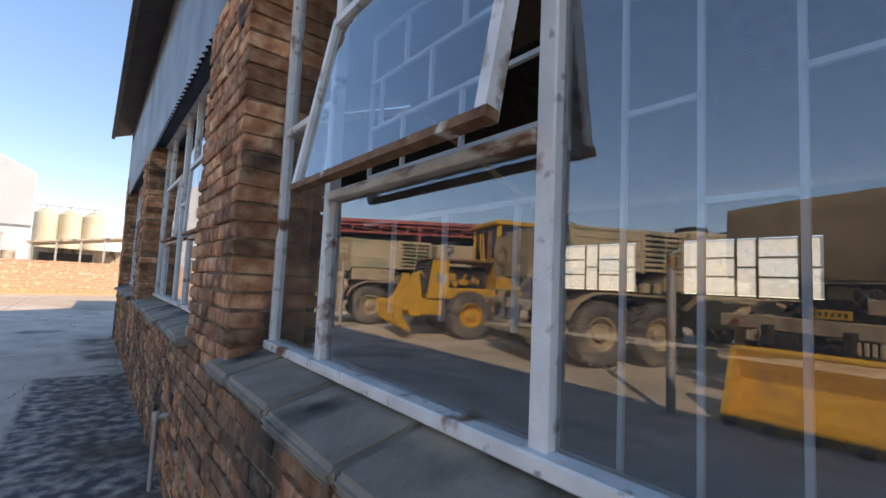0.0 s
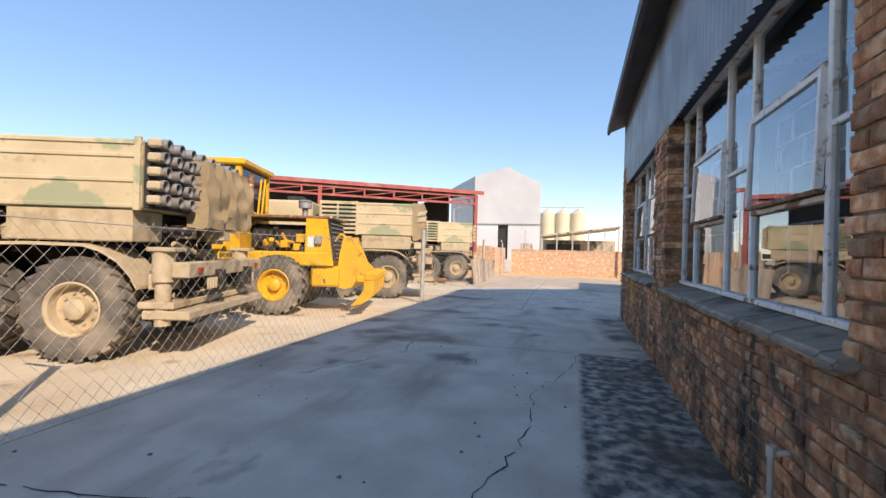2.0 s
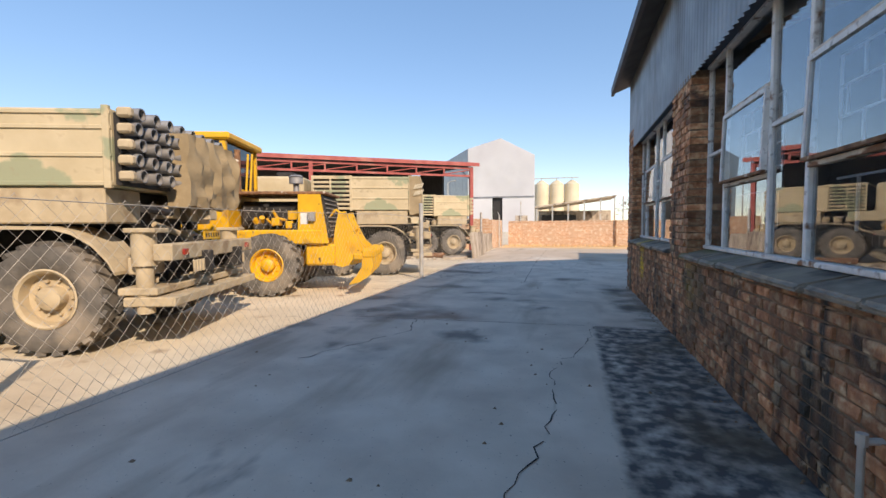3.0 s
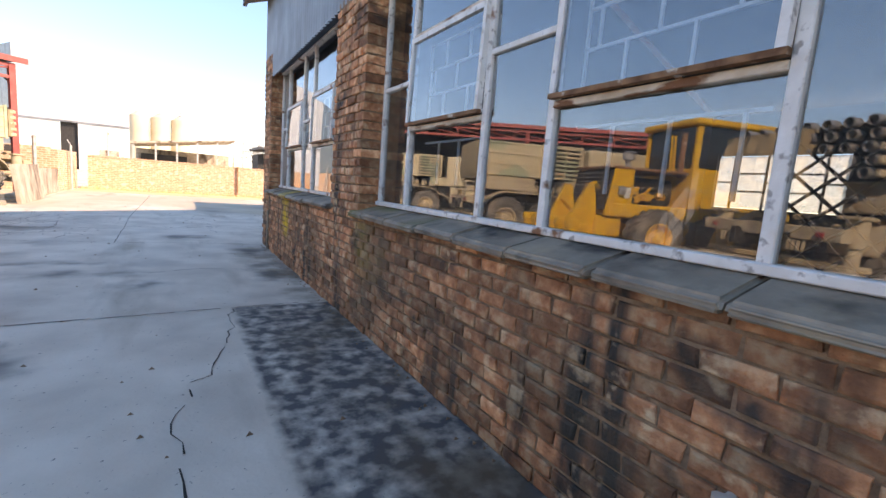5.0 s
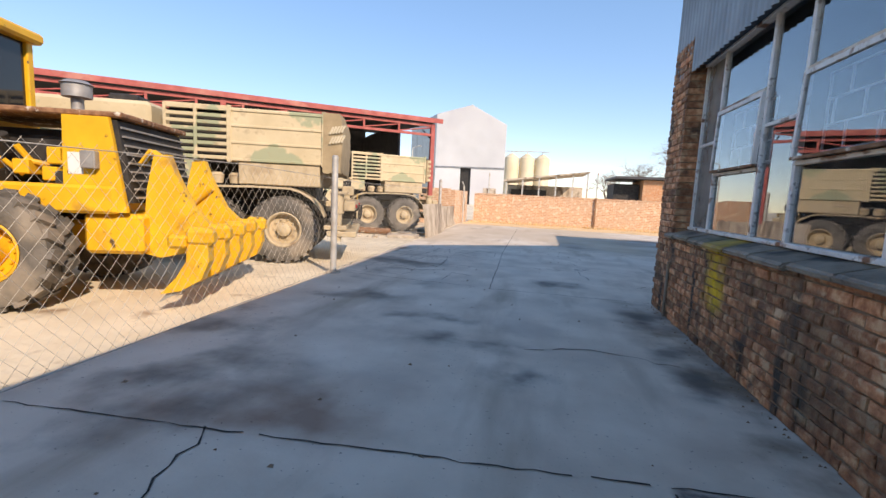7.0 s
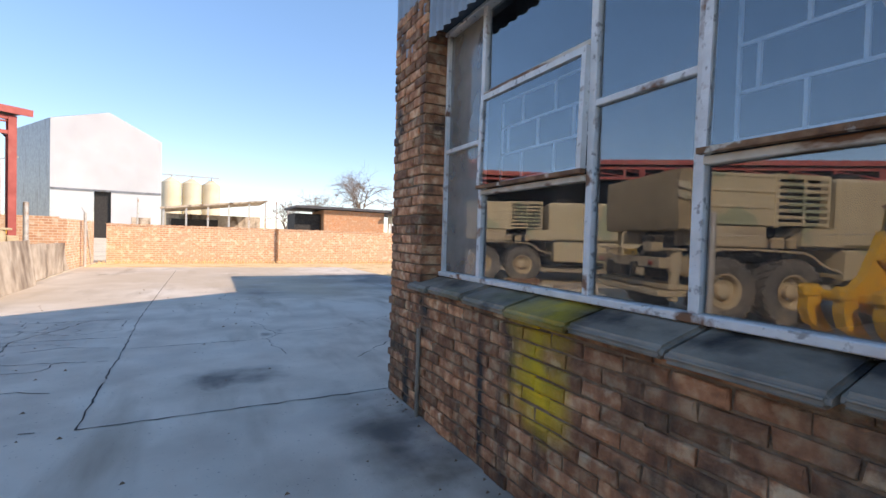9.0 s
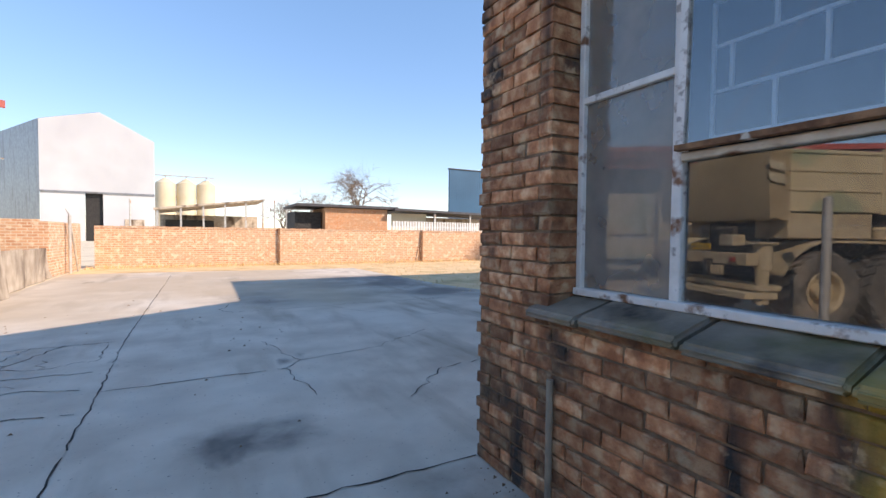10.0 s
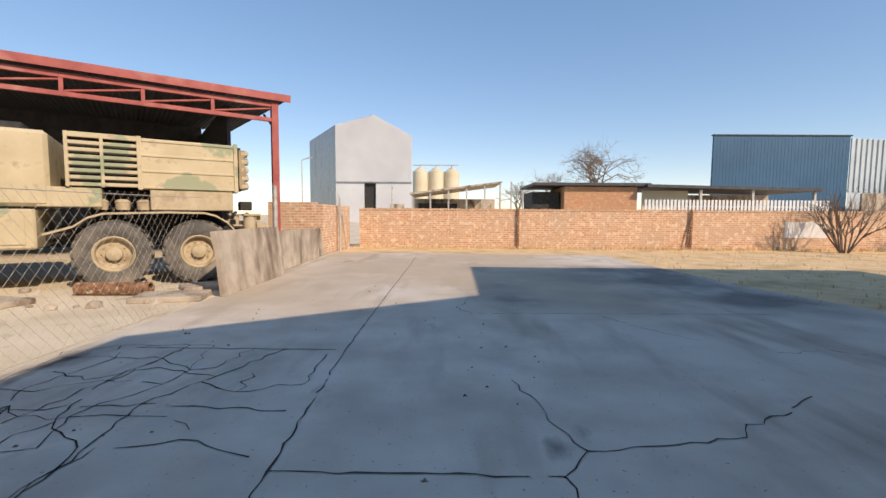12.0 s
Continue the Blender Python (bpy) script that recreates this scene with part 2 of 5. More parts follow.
M["white"] = material("white_paint", [(0.66, 0.65, 0.62), (0.76, 0.75, 0.72)], 4, 0.6, bump=0.05)
M["bark"] = material("grey_bark", [(0.16, 0.12, 0.09), (0.27, 0.21, 0.16)], 10, 0.95, bump=0.4, world_space=True)
M["straw"] = material("dry_grass_blades", [(0.64, 0.44, 0.20), (0.80, 0.60, 0.33)], 6, 0.95, bump=0.0, world_space=True, island=0.3)
M["lamp_red"] = material("red_lens", [(0.30, 0.03, 0.02), (0.36, 0.04, 0.03)], 6, 0.3, bump=0.0)


def far_brick(name, a, b, mort, rough=0.9):
    """Small courses for walls that stay far off."""
    m = bpy.data.materials.new(name)
    m.use_nodes = True
    nt = m.node_tree
    N, L = nt.nodes.new, nt.links.new
    p = nt.nodes["Principled BSDF"]
    p.inputs["Roughness"].default_value = rough
    pos = N("ShaderNodeNewGeometry").outputs["Position"]
    xyz = N("ShaderNodeSeparateXYZ")
    L(pos, xyz.inputs[0])
    sm = N("ShaderNodeMath")
    L(xyz.outputs[0], sm.inputs[0])
    L(xyz.outputs[1], sm.inputs[1])
    cb = N("ShaderNodeCombineXYZ")
    L(sm.outputs[0], cb.inputs[0])
    L(xyz.outputs[2], cb.inputs[1])
    br = N("ShaderNodeTexBrick")
    br.inputs["Color1"].default_value, br.inputs["Color2"].default_value, br.inputs["Mortar"].default_value = (*a, 1), (*b, 1), (*mort, 1)
    br.inputs["Scale"].default_value, br.inputs["Mortar Size"].default_value = 1.0, 0.012
    br.inputs["Brick Width"].default_value, br.inputs["Row Height"].default_value = 0.235, 0.086
    L(cb.outputs[0], br.inputs["Vector"])
    n = N("ShaderNodeTexNoise")
    n.inputs["Scale"].default_value, n.inputs["Detail"].default_value = 1.1, 6.0
    L(pos, n.inputs["Vector"])
    mr = N("ShaderNodeMapRange")
    mr.inputs["From Min"].default_value, mr.inputs["From Max"].default_value = 0.42, 0.7
    mr.inputs["To Max"].default_value = 0.75
    L(n.outputs["Fac"], mr.inputs[0])
    mx = N("ShaderNodeMix")
    mx.data_type = "RGBA"
    L(mr.outputs[0], mx.inputs["Factor"])
    L(br.outputs["Color"], mx.inputs["A"])
    mx.inputs["B"].default_value = (*[0.5 * (u + v) * 0.8 for u, v in zip(b, mort)], 1)
    L(mx.outputs["Result"], p.inputs["Base Color"])
    n5 = N("ShaderNodeTexNoise")
    n5.inputs["Scale"].default_value, n5.inputs["Detail"].default_value = 5.5, 8.0
    L(pos, n5.inputs["Vector"])
    mr5 = N("ShaderNodeMapRange")
    mr5.inputs["From Min"].default_value, mr5.inputs["From Max"].default_value = 0.53, 0.66
    mr5.inputs["To Max"].default_value = 0.8
    L(n5.outputs["Fac"], mr5.inputs[0])
    mx5 = N("ShaderNodeMix")
    mx5.data_type = "RGBA"
    L(mr5.outputs[0], mx5.inputs["Factor"])
    L(mx.outputs["Result"], mx5.inputs["A"])
    mx5.inputs["B"].default_value = (*[min(0.8, v * 1.15) for v in mort], 1)
    L(mx5.outputs["Result"], p.inputs["Base Color"])
    bp = N("ShaderNodeBump")
    bp.inputs["Strength"].default_value, bp.inputs["Distance"].default_value = 0.6, 0.01
    bp.invert = True
    L(br.outputs["Fac"], bp.inputs["Height"])
    L(bp.outputs[0], p.inputs["Normal"])
    return m


M["farbrick"] = far_brick("boundary_brick", (0.52, 0.25, 0.13), (0.66, 0.38, 0.22), (0.66, 0.54, 0.40))
M["orangebrick"] = far_brick("orange_brick", (0.50, 0.20, 0.085), (0.58, 0.27, 0.12), (0.5, 0.36, 0.24))

glass = bpy.data.materials.new("window_glass")
glass.use_nodes = True
gb = glass.node_tree.nodes["Principled BSDF"]
gb.inputs["Transmission Weight"].default_value, gb.inputs["Roughness"].default_value, gb.inputs["IOR"].default_value = 1.0, 0.004, 2.05
gb.inputs["Base Color"].default_value = (0.80, 0.86, 0.90, 1)
M["glass"] = glass
dark_glass = bpy.data.materials.new("tinted_cab_glass")
dark_glass.use_nodes = True
db = dark_glass.node_tree.nodes["Principled BSDF"]
db.inputs["Base Color"].default_value, db.inputs["Roughness"].default_value = (0.02, 0.022, 0.025, 1), 0.05
M["cabglass"] = dark_glass


def dusty_glass(name, clear, colour, through):
    """Window glass under a film of dust: clear is the share that stays glass; through lets light shine through the dust."""
    m = glass.copy()
    m.name = name
    nt = m.node_tree
    N, L = nt.nodes.new, nt.links.new
    film = N("ShaderNodeBsdfTranslucent" if through else "ShaderNodeBsdfDiffuse")
    n = N("ShaderNodeTexNoise")
    n.inputs["Scale"].default_value, n.inputs["Detail"].default_value = 3.0, 6.0
    L(N("ShaderNodeNewGeometry").outputs["Position"], n.inputs["Vector"])
    mr = N("ShaderNodeMapRange")
    mr.inputs["To Min"].default_value, mr.inputs["To Max"].default_value = (1 - clear) * 0.6, (1 - clear) * 1.4
    mr.inputs["From Min"].default_value, mr.inputs["From Max"].default_value = 0.3, 0.7
    L(n.outputs["Fac"], mr.inputs[0])
    film.inputs["Color"].default_value = (*colour, 1)
    mx = N("ShaderNodeMixShader")
    L(mr.outputs[0], mx.inputs[0])
    L(nt.nodes["Principled BSDF"].outputs[0], mx.inputs[1])
    L(film.outputs[0], mx.inputs[2])
    L(mx.outputs[0], nt.nodes["Material Output"].inputs["Surface"])
    return m


M["dusty"] = dusty_glass("dusty_window_glass", 0.52, (0.40, 0.37, 0.33), False)
M["film"] = dusty_glass("lightly_dusty_glass", 0.97, (0.36, 0.34, 0.31), False)
M["lit_dust"] = dusty_glass("sunlit_dusty_glass", 0.40, (0.46, 0.45, 0.42), True)
M["floor_in"] = material("workshop_concrete_floor", [(0.16, 0.15, 0.14), (0.24, 0.225, 0.205)], 2.0, 0.8, world_space=True, spots=[((0.08, 0.075, 0.07), 0.8, 0.5, 0.7)])


# ---- builders ----
def box(bm, x0, x1, y0, y1, z0, z1, bev=0.0, rot=None):
    """Adds a box, its edges bevelled, to bm. rot: a matrix about the box's centre."""
    c = Vector(((x0 + x1) / 2, (y0 + y1) / 2, (z0 + z1) / 2))
    m = Matrix.Translation(c) @ (rot or Matrix()) @ Matrix.Diagonal((abs(x1 - x0), abs(y1 - y0), abs(z1 - z0), 1))
    vs = bmesh.ops.create_cube(bm, size=1, matrix=m)["verts"]
    if bev:
        es = list({e for v in vs for e in v.link_edges})
        bmesh.ops.bevel(bm, geom=es, offset=bev, segments=1, affect="EDGES", clamp_overlap=True)


def bbox(*a, **k):
    bm = bmesh.new()
    box(bm, *a, **k)
    return bm


def rod(bm, a, b, r0, r1=None, n=8, caps=True):
    """A tapered rod from a to b."""
    a, b = Vector(a), Vector(b)
    d = b - a
    m = Matrix.Translation((a + b) / 2) @ d.to_track_quat("Z", "Y").to_matrix().to_4x4()
    bmesh.ops.create_cone(bm, cap_ends=caps, segments=n, radius1=r0, radius2=r0 if r1 is None else r1, depth=d.length, matrix=m)


def brod(*a, **k):
    bm = bmesh.new()
    rod(bm, *a, **k)
    return bm


def tube(bm, a, b, ro, ri, n=14):
    """An open pipe from a to b."""
    a, b = Vector(a), Vector(b)
    q = (b - a).to_track_quat("Z", "Y").to_matrix()
    rings = []
    for c, r in ((a, ro), (b, ro), (b, ri), (b + (a - b) * 0.6, ri)):
        rings.append([bm.verts.new(c + q @ Vector((r * math.cos(2 * math.pi * i / n), r * math.sin(2 * math.pi * i / n), 0))) for i in range(n)])
    for u, v in zip(rings, rings[1:]):
        for i in range(n):
            bm.faces.new((u[i], u[(i + 1) % n], v[(i + 1) % n], v[i]))
    bm.faces.new(rings[-1])


def lathe(bm, profile, c, n=36):
    """Turns (radius, y) pairs round an axis along y through c."""
    rings = [[bm.verts.new((c[0] + r * math.cos(2 * math.pi * i / n), c[1] + y, c[2] + r * math.sin(2 * math.pi * i / n))) for i in range(n)] for r, y in profile]
    for u, v in zip(rings, rings[1:]):
        for i in range(n):
            bm.faces.new((u[i], u[(i + 1) % n], v[(i + 1) % n], v[i]))


def prism(bm, pts, y0, y1):
    """A plate with the outline pts (x, z), from y0 to y1."""
    a = [bm.verts.new((x, y0, z)) for x, z in pts]
    b = [bm.verts.new((x, y1, z)) for x, z in pts]
    bm.faces.new(a)
    bm.faces.new(list(reversed(b)))
    for i in range(len(pts)):
        j = (i + 1) % len(pts)
        bm.faces.new((a[j], a[i], b[i], b[j]))


def bprism(*a):
    bm = bmesh.new()
    prism(bm, *a)
    return bm


def part(name, bm, mat, parent=None, label="", smooth=False):
    """Links bm as one mesh object, under parent where there is one."""
    bmesh.ops.recalc_face_normals(bm, faces=bm.faces)
    me = bpy.data.meshes.new(name)
    bm.to_mesh(me)
    bm.free()
    me.materials.append(mat)
    if smooth:
        me.shade_smooth()
        me.set_sharp_from_angle(angle=radians(35))
    ob = new(name, me)
    ob.parent = parent
    return tagged(ob, label)


def thing(name, label, category, m=None, group="", kind=""):
    ob = new(name)
    if m is not None:
        ob.matrix_basis = m
    return tagged(ob, label, category, group, kind)


def structure(name, bm, mat, label, parent=None):
    ob = part(name, bm, mat, parent)
    return tagged(ob, label, kind="structure") if parent is None else tagged(ob, label)


def corrugated(bm, origin, u, v, n, lu, lv, pitch=0.076, amp=0.009, thick=0.0):
    """A corrugated sheet: waves along u, ribs along v, proud along n."""
    o, u, v, n = (Vector(k) for k in (origin, u, v, n))
    cnt = max(2, int(lu / pitch * 4))
    prev = None
    for i in range(cnt + 1):
        s = lu * i / cnt
        w = amp * math.sin(2 * math.pi * s / pitch + 0.3)
        a = bm.verts.new(o + u * s + n * w)
        b = bm.verts.new(o + u * s + n * w + v * lv)
        if prev:
            bm.faces.new((prev[0], a, b, prev[1]))
        prev = (a, b)


# ---- ground ----
def plane(x0, x1, y0, y1, z, cuts=1):
    bm = bmesh.new()
    vs = [bm.verts.new(c) for c in ((x0, y0, z), (x1, y0, z), (x1, y1, z), (x0, y1, z))]
    bm.faces.new(vs)
    return bm


structure("ground", plane(-900, 900, -900, 900, -0.016), M["ground"], "pale sandy ground round the yard")
bm = bmesh.new()
outline = [(-3.75, -14), (1.05, -14), (1.05, 11.6), (20, 11.6), (6.0, 17.0), (5.3, 20.0), (4.8, 26.6), (-4.4, 27.2), (-4.15, 19), (-3.9, 10)]
bm.faces.new([bm.verts.new((x, y, 0.0)) for x, y in outline])
structure("pavement", bm, M["concrete"], "weathered grey concrete yard slab with stains and painted canopy shade")
bm = bmesh.new()
bm.faces.new([bm.verts.new((x, y, -0.008)) for x, y in ((-4.4, 26.0), (4.5, 26.0), (5.0, 17.2), (19, 11.0), (40, 11.0), (40, 29.9), (-4.4, 29.9))])
structure("ground_verge", bm, M["grass_soil"], "dry straw-coloured grass verge beside the slab")


def crack(pts, width, jag, seed):
    """A jagged strip that follows pts over the slab."""
    rnd = random.Random(seed)
    bm = bmesh.new()
    prev = None
    for (x0, y0), (x1, y1) in zip(pts, pts[1:]):
        d = Vector((x1 - x0, y1 - y0, 0))
        k = max(2, int(d.length / 0.09))
        side = Vector((-d.y, d.x, 0)).normalized()
        for i in range(k + 1):
            c = Vector((x0, y0, 0.004)) + d * (i / k) + side * (rnd.gauss(0, jag) if 0 < i < k else 0)
            w = width * rnd.uniform(0.35, 1.3)
            a, b = bm.verts.new(c + side * w / 2), bm.verts.new(c - side * w / 2)
            if prev and rnd.random() > 0.05:
                bm.faces.new((prev[0], prev[1], b, a))
            prev = (a, b)
    return bm


JOINTS = [[(-1.28, 11.55), (-1.34, 13.9), (-1.42, 16), (-1.45, 25.6)], [(-3.7, 7.0), (-2.44, 7.08), (0.5, 7.28), (0.95, 7.3)], [(-1.28, 11.55), (0.95, 11.5)], [(-1.5, 11.6), (-3.9, 11.9)], [(-1.34, 13.9), (0.19, 13.89)],
          [(0.0, 17.63), (4.0, 17.73)], [(-1.42, 15.95), (-3.5, 15.96)], [(-1.4, 2.9), (-2.4, 2.6), (-3.6, 2.4)]]
for i, p in enumerate(JOINTS):
    structure("trim_joint", crack(p, 0.013, 0.007, i), M["crack"], "dark dirt-filled joint in the concrete slab")
CRACKS = [[(-0.6, 2.3), (-0.56, 3.3), (-0.4, 3.9), (-0.34, 4.5), (-0.42, 5.2), (-0.1, 6.2), (0.05, 7.2)], [(0.19, 13.89), (0.38, 14.14), (1.3, 14.3), (2.29, 14.95)], [(0.38, 14.14), (0.2, 14.9), (0.1, 15.2)], [(0.19, 13.89), (0.3, 13.0)],
          [(-1.5, 14.6), (-2.54, 14.68), (-3.6, 14.5)], [(-2.0, 16.0), (-2.3, 15.2), (-2.54, 14.68), (-2.4, 13.6), (-2.8, 12.6)], [(-3.0, 15.9), (-3.1, 15.0), (-2.9, 14.4), (-3.2, 13.5)], [(-3.7, 13.6), (-3.0, 13.5), (-2.4, 13.6), (-1.4, 13.4)],
          [(-3.8, 15.3), (-3.3, 15.1), (-2.9, 15.4), (-2.3, 15.2)], [(-3.7, 12.8), (-3.2, 12.9), (-2.8, 12.6), (-2.2, 12.9)], [(-3.4, 14.6), (-3.1, 14.1), (-3.6, 13.9)], [(-2.9, 14.4), (-2.5, 14.1), (-2.4, 13.6)], [(-2.4, 7.1), (-2.2, 6.4), (-2.6, 5.6), (-2.9, 5.0)],
          [(-0.1, 17.6), (-0.3, 18.0), (-0.1, 18.6)], [(1.6, 17.6), (1.9, 16.9), (2.3, 16.4)], [(0.6, 9.0), (-0.1, 9.2), (-0.7, 9.0)], [(1.0, 12.6), (1.6, 13.2), (2.4, 13.3)], [(2.8, 16.0), (3.4, 16.1), (3.9, 15.8)]]
web = random.Random(31)
GRID = {}
for i in range(7):
    for j in range(9):
        GRID[i, j] = (-3.95 + 0.40 * i + web.uniform(-0.15, 0.15), 12.1 + 0.48 * j + web.uniform(-0.18, 0.18))
for (i, j), p in GRID.items():
    for q in ((i + 1, j), (i, j + 1)):
        if q in GRID and web.random() < 0.95 - 0.13 * i:
            CRACKS.append([p, GRID[q]])
for i, p in enumerate(CRACKS):
    structure("trim_crack", crack(p, 0.010 if i < 4 else 0.012 if i < 18 else 0.010, 0.02, 50 + i), M["crack"], "jagged dark crack in the concrete slab")

# ---- the brick workshop ----
FACE, PANE = 0.95, 1.15
JAMBS = [1.94, 6.455, 10.87]          # far jamb of each window
WIN_W, Z0, Z1 = 3.58, 1.085, 2.98
END = 11.5
bm = bmesh.new()
box(bm, FACE + 0.014, 1.30, -8.0, END - 0.012, -0.05, 0.985)
prev_far = -8.0
PIERS = []
for far in JAMBS:
    near = far - WIN_W
    PIERS.append((prev_far, near))
    prev_far = far
PIERS.append((prev_far, END))
for a, b in PIERS:
    box(bm, FACE + 0.014, 1.30, a + 0.012, b - 0.012, 0.985, 3.3 if b == END else 2.96)
wall = structure("wall_west", bm, M["mortar"], "weathered brown face-brick workshop wall with dark mortar")
bm = bmesh.new()
box(bm, 1.02, 1.30, -8.0, END - 0.02, 2.99, 4.3)
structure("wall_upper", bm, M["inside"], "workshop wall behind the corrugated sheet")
bm = bmesh.new()
prism(bm, [(1.302, -0.05), (15.0, -0.05), (15.0, 4.4), (8.15, 6.95), (1.302, 4.4)], END - 0.25, END - 0.02)
structure("wall_north", bm, M["farbrick"], "brick gable end wall of the workshop")
EAST_JAMBS, EAST_W, EZ0, EZ1 = [10.87, 5.97, 1.07, -3.83], 3.42, 1.36, 3.08
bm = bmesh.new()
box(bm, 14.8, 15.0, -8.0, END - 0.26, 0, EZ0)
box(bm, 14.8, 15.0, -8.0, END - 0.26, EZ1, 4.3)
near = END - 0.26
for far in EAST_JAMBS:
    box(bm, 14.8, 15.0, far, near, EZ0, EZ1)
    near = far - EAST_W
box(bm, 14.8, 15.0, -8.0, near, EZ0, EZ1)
structure("wall_east", bm, M["dim_inside"], "far workshop wall with steel windows, toned dark for the dim room")
# added sheet hides the gable brick; indoor dimness is put into its colour
structure("wall_dim_lining", bprism([(1.31, 0.02), (14.79, 0.02), (14.79, 4.2), (8.15, 6.7), (1.31, 4.2)], END - 0.275, END - 0.262), M["dim_inside"], "added lining over the gable brick, toned dark for the dim room")
structure("wall_south", bbox(1.302, 14.79, -8.2, -8.0, 0, 4.3), M["dim_inside"], "plain inner wall of the workshop")
structure("floor", bbox(1.31, 14.79, -7.99, END - 0.28, -0.05, 0.02), M["floor_in"], "dim concrete workshop floor")
bm = bmesh.new()
corrugated(bm, (FACE + 0.02, -8.0, 2.90), (0, 1, 0), (0, 0, 1), (-1, 0, 0), END + 8.0, 1.55, pitch=0.11, amp=0.017)
cladding = structure("trim_cladding", bm, M["sheet"], "grey corrugated cladding above the windows")
# roof: two slopes with an overhang, the eave edge dark
SL = 0.385
bm = bmesh.new()
for sgn in (1, -1):
    x0 = 0.62 if sgn == 1 else 15.7
    up = Vector((sgn, 0, SL)).normalized()
    corrugated(bm, (x0, -8.6, 4.34), (0, 1, 0), up, (-SL * sgn, 0, 1), END + 0.35 + 8.6, 8.0, pitch=0.14, amp=0.018)
structure("ceiling_roof", bm, M["sheet_dark"], "dark corrugated gable roof with overhanging eave")
bm = bmesh.new()
for sgn in (1, -1):
    x0, x1 = (0.66, 8.1) if sgn == 1 else (15.66, 8.2)
    vs = [bm.verts.new(c) for c in ((x0, -8.5, 4.24), (x0, END + 0.3, 4.24), (x1, END + 0.3, 4.24 + SL * abs(x1 - x0)), (x1, -8.5, 4.24 + SL * abs(x1 - x0)))]
    bm.faces.new(vs if sgn == 1 else vs[::-1])
structure("ceiling", bm, M["sheet_dark"], "dark underside of the workshop roof")
bm = bmesh.new()
box(bm, 0.60, 0.66, -8.6, END + 0.35, 4.20, 4.37)
structure("trim_fascia", bm, M["sheet_dark"], "dark fascia along the eave")

# sloping sill tiles under each window
for far in JAMBS:
    y, k = far + 0.10, 0
    while y > far - WIN_W - 0.1:
        w = 0.47 if k else 0.34
        bm = bmesh.new()
        prism(bm, [(0.905, 0.972), (0.892, 0.988), (0.902, 1.018), (1.155, 1.085), (1.19, 1.085), (1.19, 1.02), (0.96, 0.972)], 0, 1)
        dz, dx = random.uniform(-0.008, 0.008), random.uniform(-0.022, 0.008)
        lo = max(y - w + 0.008, far - WIN_W - 0.1)
        for v in bm.verts:
            v.co = Vector((v.co.x + (dx if v.co.x < 1 else 0) + random.uniform(-0.008, 0.004), y if v.co.y < 0.5 else lo, v.co.z + dz))
        bmesh.ops.bevel(bm, geom=list(bm.edges), offset=0.014, segments=3, affect="EDGES")
        structure("sill_tile", bm, M["sill"], "", wall)
        y -= w
        k += 1


def bar_line(bm, y0, z0, y1, z1, x, r=0.0065):
    if abs(y1 - y0) > abs(z1 - z0):
        box(bm, x - r, x + r, min(y0, y1), max(y0, y1), z0 - r, z0 + r)
    else:
        box(bm, x - r, x + r, y0 - r, y0 + r, min(z0, z1), max(z0, z1))


def vent_sash(parent, ya, yb, za, zb, angle):
    """A top-hung sash between ya and yb, swung out by angle degrees."""
    hinge = Matrix.Translation((PANE - 0.03, 0, zb)) @ Matrix.Rotation(radians(angle), 4, "Y")
    h = zb - za
    bm = bmesh.new()
    box(bm, -0.018, 0.018, ya, yb, -0.035, 0)
    box(bm, -0.018, 0.018, ya, ya + 0.03, -h, -0.035)
    box(bm, -0.018, 0.018, yb - 0.03, yb, -h, -0.035)
    bm.transform(hinge)
    sash = part("vent_sash", bm, M["frame"], parent)
    bm = bmesh.new()
    box(bm, -0.02, 0.012, ya - 0.005, yb + 0.005, -h - 0.004, -h + 0.018)
    bm.transform(hinge)
    part("bottom_rail", bm, M["rust"], sash, "rusted bottom rail")
    bm = bmesh.new()
    box(bm, -0.004, 0.0, ya + 0.03, yb - 0.03, -h + 0.018, -0.035)
    bm.transform(hinge)
    g = part("pane", bm, M["glass"], sash)
    g.visible_shadow = False


